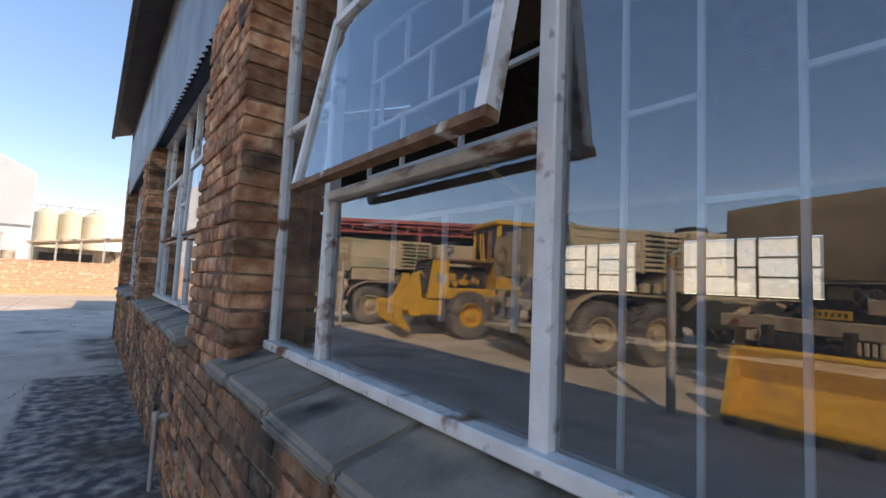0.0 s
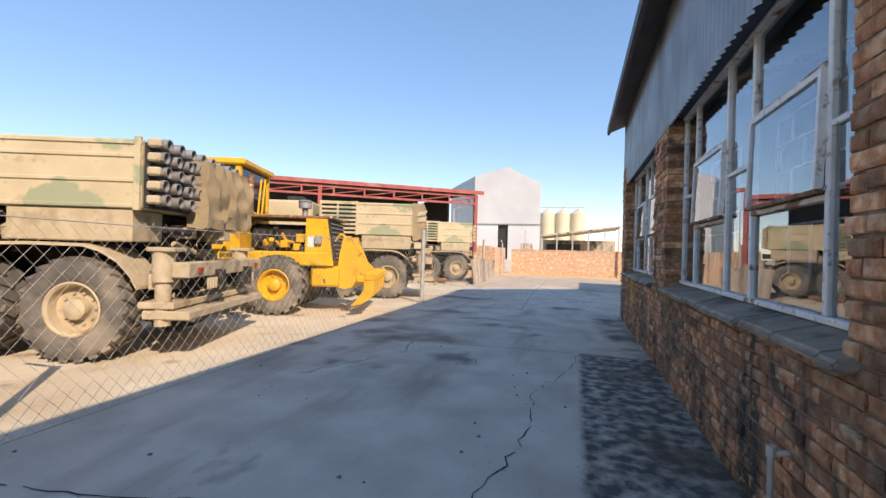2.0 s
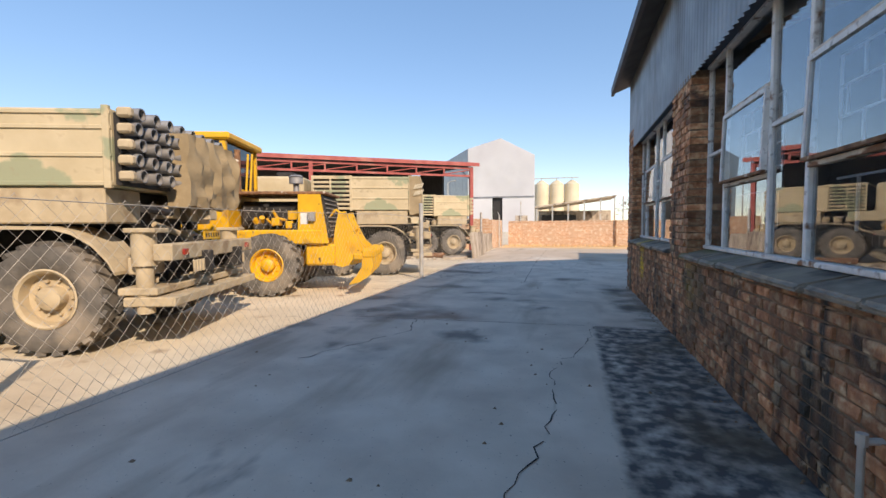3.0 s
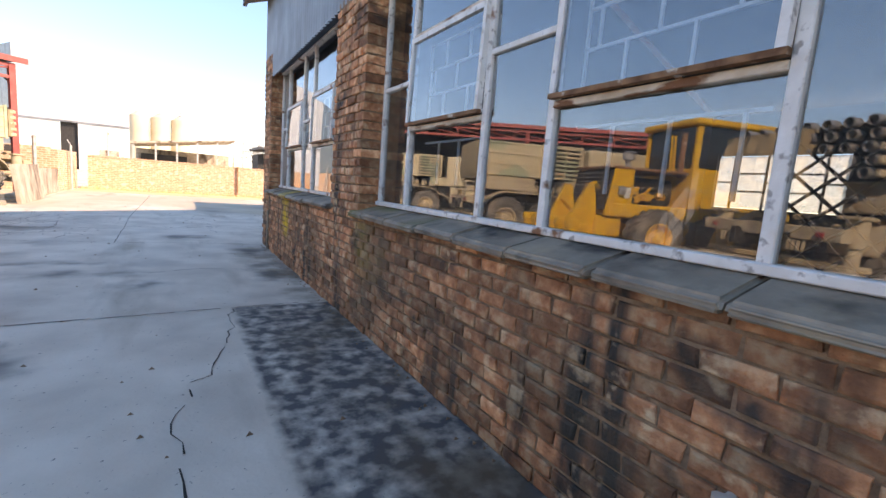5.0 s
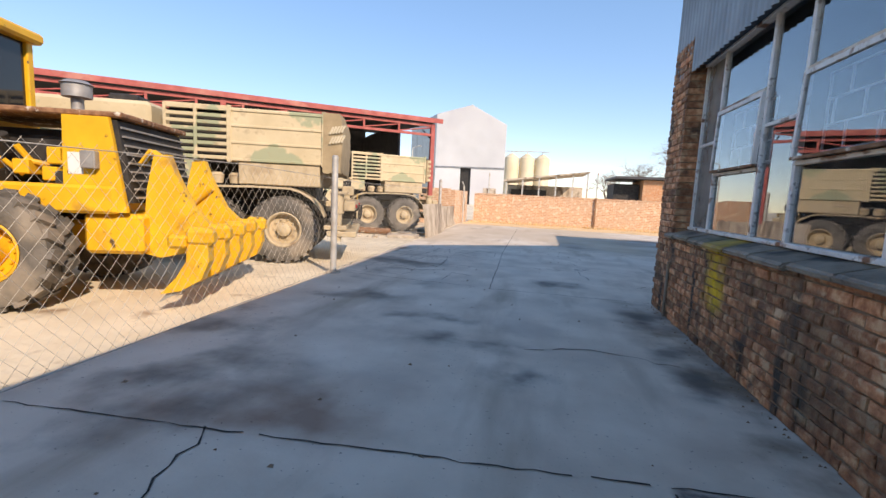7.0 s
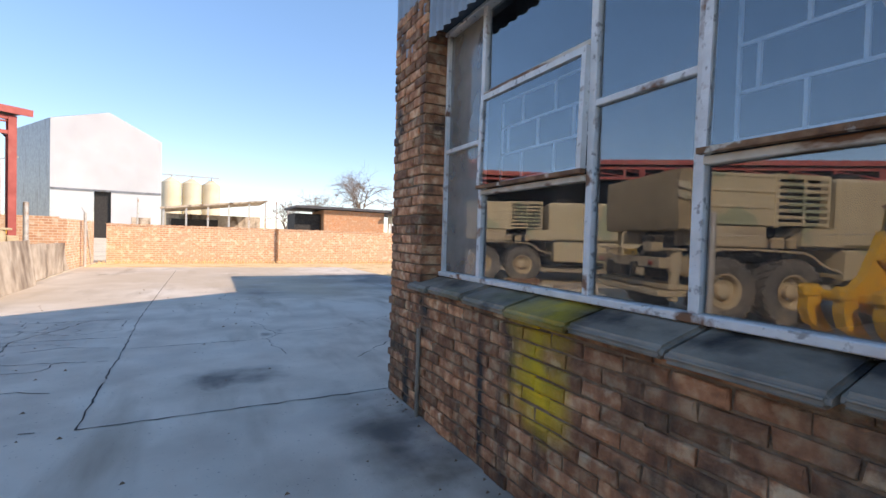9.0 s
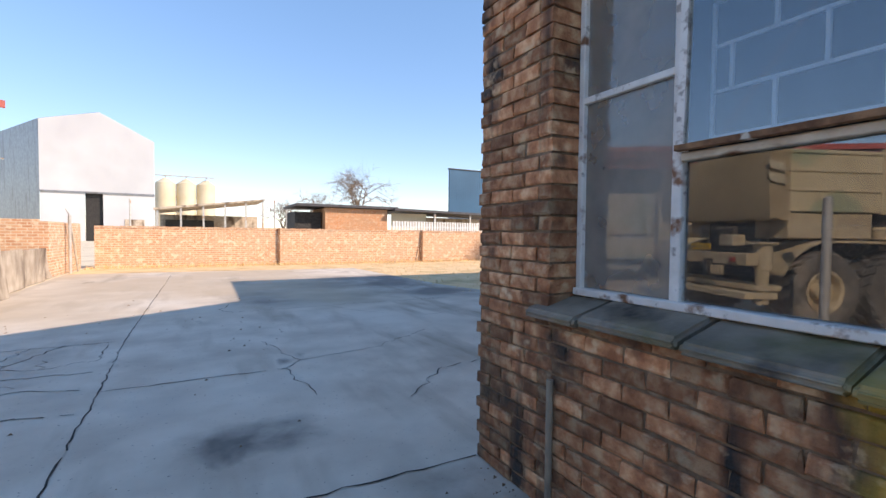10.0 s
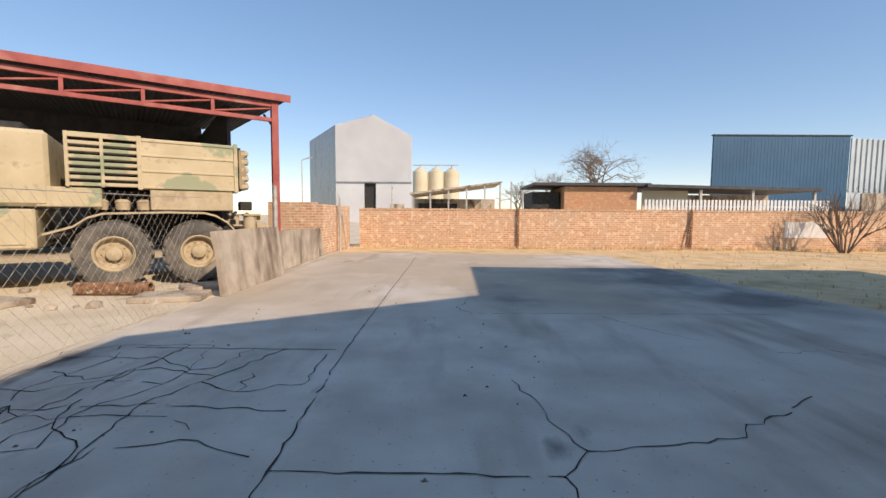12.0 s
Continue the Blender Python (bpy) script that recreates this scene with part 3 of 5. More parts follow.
def window(i, far):
    """Five bays of steel window: narrow, vent, narrow, vent, narrow."""
    near = far - WIN_W
    cols = [far, far - 0.535, far - 1.515, far - 2.06, far - 3.04, near]
    w = thing("window_%d" % i, "white flaking steel window with top-hung vents and brick-pattern bars", "window", kind="structure")
    bm = bmesh.new()
    fr = 0.02
    for j, y in enumerate(cols):
        t = 0.017 if j in (0, 5) else 0.022
        yy = y - 0.018 if j == 0 else y + 0.018 if j == 5 else y
        box(bm, PANE - 0.022, PANE + 0.022, yy - t, yy + t, Z0, Z1, bev=0.004)
    box(bm, PANE - 0.04, PANE + 0.03, near, far, Z1 - 0.03, Z1, bev=0.004)
    part("window_frame", bm, M["frame"], w)
    part("bottom_rail", bbox(PANE - 0.045, PANE + 0.03, near + 0.002, far - 0.002, Z0 - 0.002, Z0 + 0.034, bev=0.005), M["frame"], w, "peeling bottom rail")
    for j in range(5):
        b, a = cols[j] - 0.02, cols[j + 1] + 0.02
        wide = j in (1, 3)
        levels = [Z0 + 0.03, 1.70, 2.36, Z1 - 0.03] if wide else [Z0 + 0.03, 2.055, Z1 - 0.03]
        for z in levels[1:-1]:
            part("transom", bbox(PANE - 0.03 if wide else PANE - 0.02, PANE + 0.022, a, b, z - 0.02, z + 0.012, bev=0.004), M["frame_worn"] if wide else M["frame"], w)
        for q, (za, zb) in enumerate(zip(levels, levels[1:])):
            if wide and q == 1:
                vent_sash(w, a, b, za + (-0.015 if i == 1 and j == 1 else 0.02), zb - 0.02, 10 if i == 1 and j == 1 else 1.5)
                continue
            tilt = random.uniform(-0.0035, 0.0035)
            bm = bbox(PANE + 0.003, PANE + 0.007, a, b, za + (0.02 if q else 0), zb - 0.02)
            for v in bm.verts:
                v.co.x += tilt * (v.co.y - a) / (b - a)
            g = part("pane", bm, M["dusty"] if i == 3 and j == 0 else M["film"] if q == 0 else M["glass"], w)
            g.visible_shadow = False
    # bars behind the glass, laid out like brick bond
    bm = bmesh.new()
    for a, b in ((cols[2] + 0.1, cols[1] - 0.06), (cols[4] + 0.1, cols[3] - 0.06)):
        if i == 1 and a < 0:
            continue
        for r in range(4):
            bar_line(bm, a, 1.78 + r * 0.178, b, 1.78 + r * 0.178, 1.262)
        for r in range(3):
            y = a + (0.15 if r % 2 else 0.30)
            while y < b - 0.05:
                bar_line(bm, y, 1.78 + r * 0.178, y, 1.958 + r * 0.178, 1.262)
                y += 0.30
        bar_line(bm, a, 1.78, a, 2.314, 1.262)
        bar_line(bm, b, 1.78, b, 2.314, 1.262)
        if i < 3:
            bar_line(bm, a, 1.605, b, 1.605, 1.262)
            for q in (0.08, 0.35, 0.62):
                bar_line(bm, a + q, 1.30, a + q, 1.605, 1.262)
    if i == 1:
        ys = [0.34 - 0.135 * q for q in range(14)]
        for q, y in enumerate(ys):
            bar_line(bm, y, Z0, y, Z1 - 0.1, 1.262, 0.005)
        for q, (y1, y0) in enumerate(zip(ys, ys[1:])):
            for r in range(7):
                z = 1.56 + 0.18 * r
                if (r + q) % 2:
                    bar_line(bm, y0, z, y1, z, 1.262, 0.005)
    part("burglar_bars", bm, M["bars"], w, "white painted burglar bars")
    if i == 2:
        bm = bmesh.new()
        a, b = cols[5] + 0.02, cols[4] + 0.06
        for sgn in (-1, 1):
            for q in range(-8, 14):
                y0 = a + q * 0.10
                run = [e for e in range(9) if a <= y0 + sgn * e * 0.05 <= b]
                if len(run) > 1:
                    rod(bm, (1.19, y0 + sgn * run[0] * 0.05, Z0 + 0.03 + run[0] * 0.045), (1.19, y0 + sgn * run[-1] * 0.05, Z0 + 0.03 + run[-1] * 0.045), 0.005, n=4, caps=False)
        part("security_mesh", bm, M["dark"], w, "dark expanded steel mesh behind the pane")
    return w


for i, far in enumerate(JAMBS):
    window(i + 1, far)


def far_window(i, far):
    """A five-bay steel window in the far wall, its dusty panes lit from outside."""
    w = thing("window_%d" % i, "sunlit dusty steel window in the far workshop wall", "window", kind="structure")
    k = EAST_W / WIN_W
    cols = [far] + [far - d * k for d in (0.535, 1.515, 2.06, 3.04)] + [far - EAST_W]
    bm = bmesh.new()
    for y in cols:
        box(bm, 14.87, 14.92, y - 0.03, y + 0.03, EZ0, EZ1)
    for z in (EZ0 + 0.02, EZ1 - 0.02):
        box(bm, 14.87, 14.92, far - EAST_W, far, z - 0.02, z + 0.02)
    part("window_frame", bm, M["dark"], w)
    for j in range(5):
        n = 3 if j in (1, 3) else 2
        b, a = cols[j] - 0.03, cols[j + 1] + 0.03
        h = (EZ1 - EZ0 - 0.08) / n
        for q in range(n):
            z = EZ0 + 0.04 + q * h
            if q:
                part("transom", bbox(14.87, 14.92, a, b, z - 0.02, z + 0.02), M["dark"], w)
            part("pane", bbox(14.893, 14.897, a, b, z + 0.02, z + h - 0.02), M["lit_dust"], w).visible_shadow = False


for i, far in enumerate(EAST_JAMBS):
    far_window(i + 4, far)


# standpipe and conduit on the wall
def standpipe(y, z, label):
    t = thing("water_pipe", label, "pipe", pose(FACE - 0.06, y, 0))
    part("pipe", brod((0, 0, 0), (0, 0, z), 0.014, n=10), M["galv"], t, smooth=True)
    bm = bmesh.new()
    rod(bm, (0, 0, z - 0.005), (0.085, 0.0, z + 0.005), 0.016, n=8)
    rod(bm, (-0.0, 0, z - 0.02), (0, 0, z + 0.03), 0.022, n=8)
    part("elbow", bm, M["galv"], t, smooth=True)
    return t


standpipe(3.32, 0.46, "grey galvanised standpipe with elbow against the brick wall")
t = thing("conduit", "thin painted conduit up the brick pier", "pipe", pose(FACE - 0.018, 10.83, 0))
part("pipe", brod((0, 0, 0), (0, 0, 0.68), 0.017, n=8), M["sill"], t, smooth=True)

# canopy behind the workshop
canopy = thing("canopy", "dark corrugated lean-to canopy on a thin steel post", "canopy", pose(0, 0, 0))
bm = bmesh.new()
corrugated(bm, (5.22, END - 0.01, 4.98), (1, 0, 0), (0, 1, -0.012), (0, 0, 1), 9.73, 6.45, pitch=0.09, amp=0.014)
part("roof_sheet", bm, M["sheet_dark"], canopy)
bm = bmesh.new()
box(bm, 5.95, 6.05, END, 17.9, 4.78, 4.955)
box(bm, 5.6, 14.9, 17.78, 17.86, 4.72, 4.86)
part("beam", bm, M["dark"], canopy)
part("post", brod((6.14, 17.75, 0), (6.14, 17.75, 4.75), 0.04, n=10), M["dark"], canopy)
part("post", brod((14.5, 17.75, 0), (14.5, 17.75, 4.75), 0.04, n=10), M["dark"], canopy)
part("rail", brod((6.14, 17.75, 0.97), (14.5, 17.75, 0.97), 0.03, n=8), M["dark"], canopy)


# ---- vehicles ----
def tyre(parent, x, y, r, w, rim_mat, out, lugs=22, deep=0.03):
    """A lugged tyre with rim and hub; out is the side that shows, -1 or 1."""
    bm = bmesh.new()
    lathe(bm, [(r * 0.50, -w / 2 + 0.03), (r * 0.56, -w / 2), (r * 0.80, -w / 2 - 0.015), (r * 0.93, -w / 2 + 0.01), (r - deep, -w / 2 + 0.055), (r - deep, w / 2 - 0.055), (r * 0.93, w / 2 - 0.01), (r * 0.80, w / 2 + 0.015), (r * 0.56, w / 2), (r * 0.50, w / 2 - 0.03)], (0, 0, 0), 40)
    bm.transform(Matrix.Translation((x, y, r)))
    ty = part("tyre", bm, M["tyre"], parent, smooth=True)
    bm = bmesh.new()
    for i in range(lugs):
        for s in (-1, 1):
            a = 2 * math.pi * (i + (0.25 if s > 0 else -0.25)) / lugs
            m = Matrix.Rotation(-a, 4, "Y") @ Matrix.Translation((r - deep * 0.75, s * w * 0.26, 0)) @ Matrix.Rotation(s * 0.5, 4, "X")
            vs = bmesh.ops.create_cube(bm, size=1, matrix=m @ Matrix.Diagonal((deep * 1.5, w * 0.46, 2 * math.pi * r / lugs * 0.5, 1)))
    bm.transform(Matrix.Translation((x, y, r)))
    part("tread", bm, M["tyre"], ty)["kind"] = "stuff"
    bm = bmesh.new()
    s = out * w / 2
    lathe(bm, [(r * 0.53, s * 0.98), (r * 0.50, s * 1.02), (r * 0.46, s * 0.9), (r * 0.43, s * 0.35), (r * 0.22, s * 0.28), (r * 0.20, s * 0.8), (r * 0.12, s * 0.95), (0.001, s * 0.97)], (x, 0, r), 28)
    bm.transform(Matrix.Translation((0, y, 0)))
    for i in range(10):
        a = 2 * math.pi * i / 10
        c = Vector((x + r * 0.31 * math.cos(a), y + s * 0.30, r + r * 0.31 * math.sin(a)))
        rod(bm, c, c + Vector((0, out * 0.03, 0)), 0.018, n=6)
    part("rim", bm, rim_mat, ty, smooth=True)
    return ty


def cloth(bm, x0, x1, y0, y1, z0, z1, seed, bulge=0.06):
    """A rumpled canvas cover draped over a block."""
    rnd = random.Random(seed)
    vs = bmesh.ops.create_cube(bm, size=1)["verts"]
    bmesh.ops.subdivide_edges(bm, edges=list(bm.edges), cuts=13, use_grid_fill=True)
    for v in bm.verts:
        p = v.co.copy()
        q = Vector((x0 + (p.x + 0.5) * (x1 - x0), y0 + (p.y + 0.5) * (y1 - y0), z0 + (p.z + 0.5) * (z1 - z0)))
        rr = Vector((p.x, p.y, p.z))
        k = 1 - 0.10 * (abs(p.y * 2) ** 4 + abs(p.z * 2) ** 4)
        q = Vector((x0 + (q.x - x0) * (k if p.x > 0 else 1), q.y, q.z))
        fold = math.sin(q.y * 19 + q.z * 8 + 2.2 * noise.noise(q * 2.5 + Vector((seed, 0, 0))))
        q += Vector((1, -0.4, 0)) * bulge * (0.5 * fold + 1.3 * noise.noise(q * 4 + Vector((0, seed, 0)))) * (0.25 + max(0, p.x + 0.5))
        if p.z < -0.4:
            q.z += 0.09 * noise.noise(q * 5)
        v.co = q


def launcher_truck(m, label, variant):
    """A 6x6 truck with a boxed launcher; x runs to the tail, -y is the side by the lane, the rear axle at the origin."""
    t = thing("military_truck", label, "truck", m, group="trucks parked in the yard")
    W = 1.2
    R = 0.6
    for x in (0.0, -1.32, -5.3):
        tyre(t, x, -W + 0.20, R, 0.40, M["sand"], -1)
        tyre(t, x, W - 0.20, R, 0.40, M["sand"], 1)
        part("axle", brod((x, -W + 0.3, R), (x, W - 0.3, R), 0.09, n=10), M["dark"], t)
    for y in (-0.45, 0.45):
        part("chassis_rail", bbox(-6.6, 1.35, y - 0.05, y + 0.05, 0.80, 1.06, bev=0.01), M["dark"], t)
    # mudguards
    for sgn in (-1, 1):
        bm = bmesh.new()
        y0, y1 = (-W - 0.02, -W + 0.50) if sgn < 0 else (W - 0.50, W + 0.02)
        pts = [(-2.25, 0.98)] + [(-1.32 + 0.74 * math.cos(math.pi - a), R + 0.74 * math.sin(a)) for a in (0.75, 1.1, 1.4)] + [(-0.5, 1.36)] + [(0.0 + 0.76 * math.sin(a), R + 0.76 * math.cos(a)) for a in (0.15, 0.4, 0.7, 1.0, 1.2)]
        pts += [(x + 0.0, z - 0.035) for x, z in reversed(pts)]
        prism(bm, pts, y0, y1)
        part("mudguard", bm, M["sand"], t)
    # launcher box: slatted front, ribbed panel behind
    z0, z1, xs, xe, xf = 1.76, (2.55 if variant == 1 else 2.66), -0.92, 0.72, -1.92
    body = part("launcher_box", bbox(xs, xe, -W, W, z0, z1, bev=0.015), M["camo"], t)
    for sgn in (-1, 1):
        for z in (z0 + 0.03, z0 + 0.32, z0 + 0.60, z1 - 0.04):
            bm = bmesh.new()
            box(bm, xs, xe, sgn * W - 0.018, sgn * W + 0.018, z - 0.022, z + 0.022, bev=0.006)
            part("rib", bm, M["camo"], body)
        for x in (xs + 0.03, xe - 0.04):
            part("rib", bbox(x - 0.035, x + 0.035, sgn * W - 0.026, sgn * W + 0.026, z0 - 0.02, z1 + 0.03, bev=0.006), M["camo"], body)
    cage = part("launcher_core", bbox(xf + 0.05, xs, -W + 0.12, W - 0.12, z0 + 0.03, z1 - 0.03), M["dark"], t)
    for sgn in (-1, 1):
        for k in range(8):
            z = z0 + 0.05 + k * (z1 - z0 - 0.09) / 7
            part("slat", bbox(xf, xs, sgn * W - 0.025, sgn * W + 0.02, z - 0.032, z + 0.03, bev=0.008), M["camo"], cage)
        for x in (xf + 0.03, (xf + xs) / 2):
            part("slat_post", bbox(x - 0.025, x + 0.025, sgn * W - 0.035, sgn * W + 0.012, z0, z1, bev=0.006), M["camo"], cage)
    part("launcher_roof", bbox(xf, xs, -W, W, z1 - 0.012, z1 + 0.02, bev=0.006), M["camo"], t)
    # tubes at the tail
    if variant != 2:
        back = part("tube_plate", bbox(xe, xe + 0.06, -W + 0.05, W - 0.05, z0 + 0.02, z1 - 0.03), M["dark"], t)
        for r in range(5):
            for c in range(8):
                y = -W + 0.14 + c * 0.275 + (0.0 if r % 2 else 0.06)
                z = z0 + 0.12 + r * 0.162
                bm = bmesh.new()
                tube(bm, (xe + 0.05, y, z), (xe + 0.2, y, z), 0.07, 0.059)
                part("launch_tube", bm, M["tube"], t, smooth=True)
            part("tube_bracket", bbox(xe + 0.05, xe + 0.20, -W - 0.005, -W + 0.08, z0 + 0.06 + r * 0.162, z0 + 0.16 + r * 0.162, bev=0.02), M["sand"], back)
    bm = bmesh.new()
    if variant == 1:
        cloth(bm, xe + 0.02, xe + 0.34, -0.25, W + 0.04, z0 - 0.16, z1 - 0.06, 3, 0.06)
    elif variant == 2:
        cloth(bm, xe - 0.05, xe + 0.32, -W - 0.03, W + 0.05, z0 - 0.12, z1 + 0.02, 8, 0.018)
    else:
        cloth(bm, xe + 0.02, xe + 0.14, -W, W, z0 + 0.05, z1 - 0.08, 5, 0.02)
    cov = part("canvas_cover", bm, M["tarp"], t, "khaki canvas cover tied over the tubes", smooth=True)
    if variant == 2:
        for k in range(5):
            for r in range(2):
                m2 = pose(xe + 0.10 + 0.05 * k, -W - 0.062, z1 - 0.45 + 0.17 * r + 0.01 * k, 0, 25, 0)
                bm = bbox(-0.016, 0.016, -0.004, 0.004, -0.07, 0.07)
                bm.transform(m2)
                part("stencil_mark", bm, M["tarp_mark"], cov)
    # lockers, turntable and gear under the box
    part("locker", bbox(-0.75, 0.62, -W + 0.02, -W + 0.62, 1.38, 1.755, bev=0.015), M["sand"], t, "plain sand locker")
    part("locker", bbox(-0.75, 0.62, W - 0.62, W - 0.02, 1.38, 1.755, bev=0.015), M["sand"], t)
    part("turntable", bbox(-1.7, 0.5, -0.55, 0.55, 1.08, 1.755, bev=0.02), M["dark"], t)
    part("locker", bbox(-2.3, -1.45, -W + 0.02, -W + 0.6, 1.42, 1.755, bev=0.015), M["camo"], t)
    # tail: beam, jack, lamps, step
    part("tail_beam", bbox(1.05, 1.25, -W + 0.05, W - 0.05, 0.98, 1.16, bev=0.012), M["sand"], t)
    part("step_beam", bbox(0.75, 1.28, -W + 0.02, W - 0.02, 0.50, 0.60, bev=0.012), M["sand"], t)
    part("step_beam", bbox(0.7, 1.1, -W + 0.02, W - 0.02, 0.62, 0.70, bev=0.012), M["sand"], t)
    for sgn in (-1, 1):
        bm = bmesh.new()
        rod(bm, (0.93, sgn * (W - 0.12), 0.42), (0.93, sgn * (W - 0.12), 1.25), 0.085, n=16)
        rod(bm, (0.93, sgn * (W - 0.12), 0.93), (0.93, sgn * (W - 0.12), 1.28), 0.12, n=16)
        box(bm, 0.8, 1.12, sgn * (W - 0.12) - 0.14, sgn * (W - 0.12) + 0.14, 1.28, 1.33, bev=0.01)
        part("stabiliser_jack", bm, M["sand"], t, smooth=True)
        part("tail_lamp", bbox(1.25, 1.28, sgn * (W - 0.3) - 0.05, sgn * (W - 0.3) + 0.05, 1.03, 1.10, bev=0.008), M["lamp_red"], t, "red tail lamp")
        for k in range(4):
            part("grille_bar", bbox(1.26, 1.285, sgn * 0.62 - 0.12 + k * 0.07, sgn * 0.62 - 0.08 + k * 0.07, 0.82, 0.96, bev=0.006), M["sand"], t)
    plate = part("number_plate", bbox(1.252, 1.265, -0.45, -0.02, 1.19, 1.29), M["yellow"], t, "yellow number plate")
    for k in range(6):
        part("plate_bar", bbox(1.266, 1.269, -0.41 + k * 0.065, -0.38 + k * 0.065, 1.215, 1.265), M["dark"], plate)
    rnd = random.Random(variant)
    for k in range(16):
        x, y, z = rnd.uniform(0.5, 1.12), rnd.uniform(-W + 0.2, W - 0.3), rnd.uniform(0.72, 1.55)
        s = rnd.uniform(0.05, 0.13)
        bm = bmesh.new()
        if k % 2:
            rod(bm, (x, y, z), (x + rnd.uniform(-0.1, 0.15), y + rnd.uniform(-0.4, 0.4), z + rnd.uniform(-0.1, 0.15)), s * 0.35, n=8)
        else:
            box(bm, x - s, x + s, y - s * 1.3, y + s * 1.3, z - s * 0.8, z + s * 0.8, bev=0.012)
        part("running_gear", bm, M["sand"] if k % 3 else M["dark"], t)
    for k in range(3):
        bm = bmesh.new()
        rod(bm, (-0.1 - k * 0.32 - 0.75, -W + 0.25, 1.38), (-0.1 - k * 0.32 - 0.75, -W + 0.25, 1.52), 0.10, 0.12, n=16)
        rod(bm, (-0.1 - k * 0.32 - 0.75, -W + 0.25, 1.52), (-0.1 - k * 0.32 - 0.75, -W + 0.25, 1.57), 0.13, 0.07, n=16)
        part("air_tank", bm, M["sand"], t, smooth=True)
    # fore body and cab
    fore = part("fore_body", bbox(-4.3, -2.12, -W, W, 1.42, 2.66, bev=0.06), M["camo"], t)
    part("side_locker", bbox(-4.3, -2.32, -W - 0.01, W + 0.01, 0.72, 1.38, bev=0.03), M["camo"], t)
    part("locker_door", bbox(-3.2, -2.45, -W - 0.03, -W - 0.01, 0.8, 1.3, bev=0.008), M["camo"], t)
    part("roof_hatch", bbox(-2.9, -2.45, -0.9, -0.4, 2.66, 2.80, bev=0.03), M["dark"], t)
    cabm = bmesh.new()
    prism(cabm, [(-4.4, 0.95), (-4.4, 2.72), (-5.4, 2.76), (-5.9, 2.05), (-6.75, 1.85), (-6.85, 0.95)], -W, W)
    bmesh.ops.bevel(cabm, geom=list(cabm.edges), offset=0.03, segments=1, affect="EDGES")
    cab = part("cab", cabm, M["camo"], t)
    for sgn in (-1, 1):
        part("side_window", bprism([(-4.65, 2.05), (-4.65, 2.58), (-5.35, 2.60), (-5.65, 2.05)], sgn * W - 0.008, sgn * W + 0.008), M["cabglass"], cab)
    return t


launcher_truck(pose(-5.85, 5.48, 0, 0, 0, 20), "sand and green camouflaged launcher truck, canvas half over its tubes", 1)
launcher_truck(pose(-5.5, 13.3, 0, 0, 0, 21), "sand camouflaged launcher truck with khaki canvas tied over its tail", 2)
launcher_truck(pose(-5.88, 21.1, 0, 0, 0, 34), "sand and green camouflaged launcher truck parked before the red shed", 3)


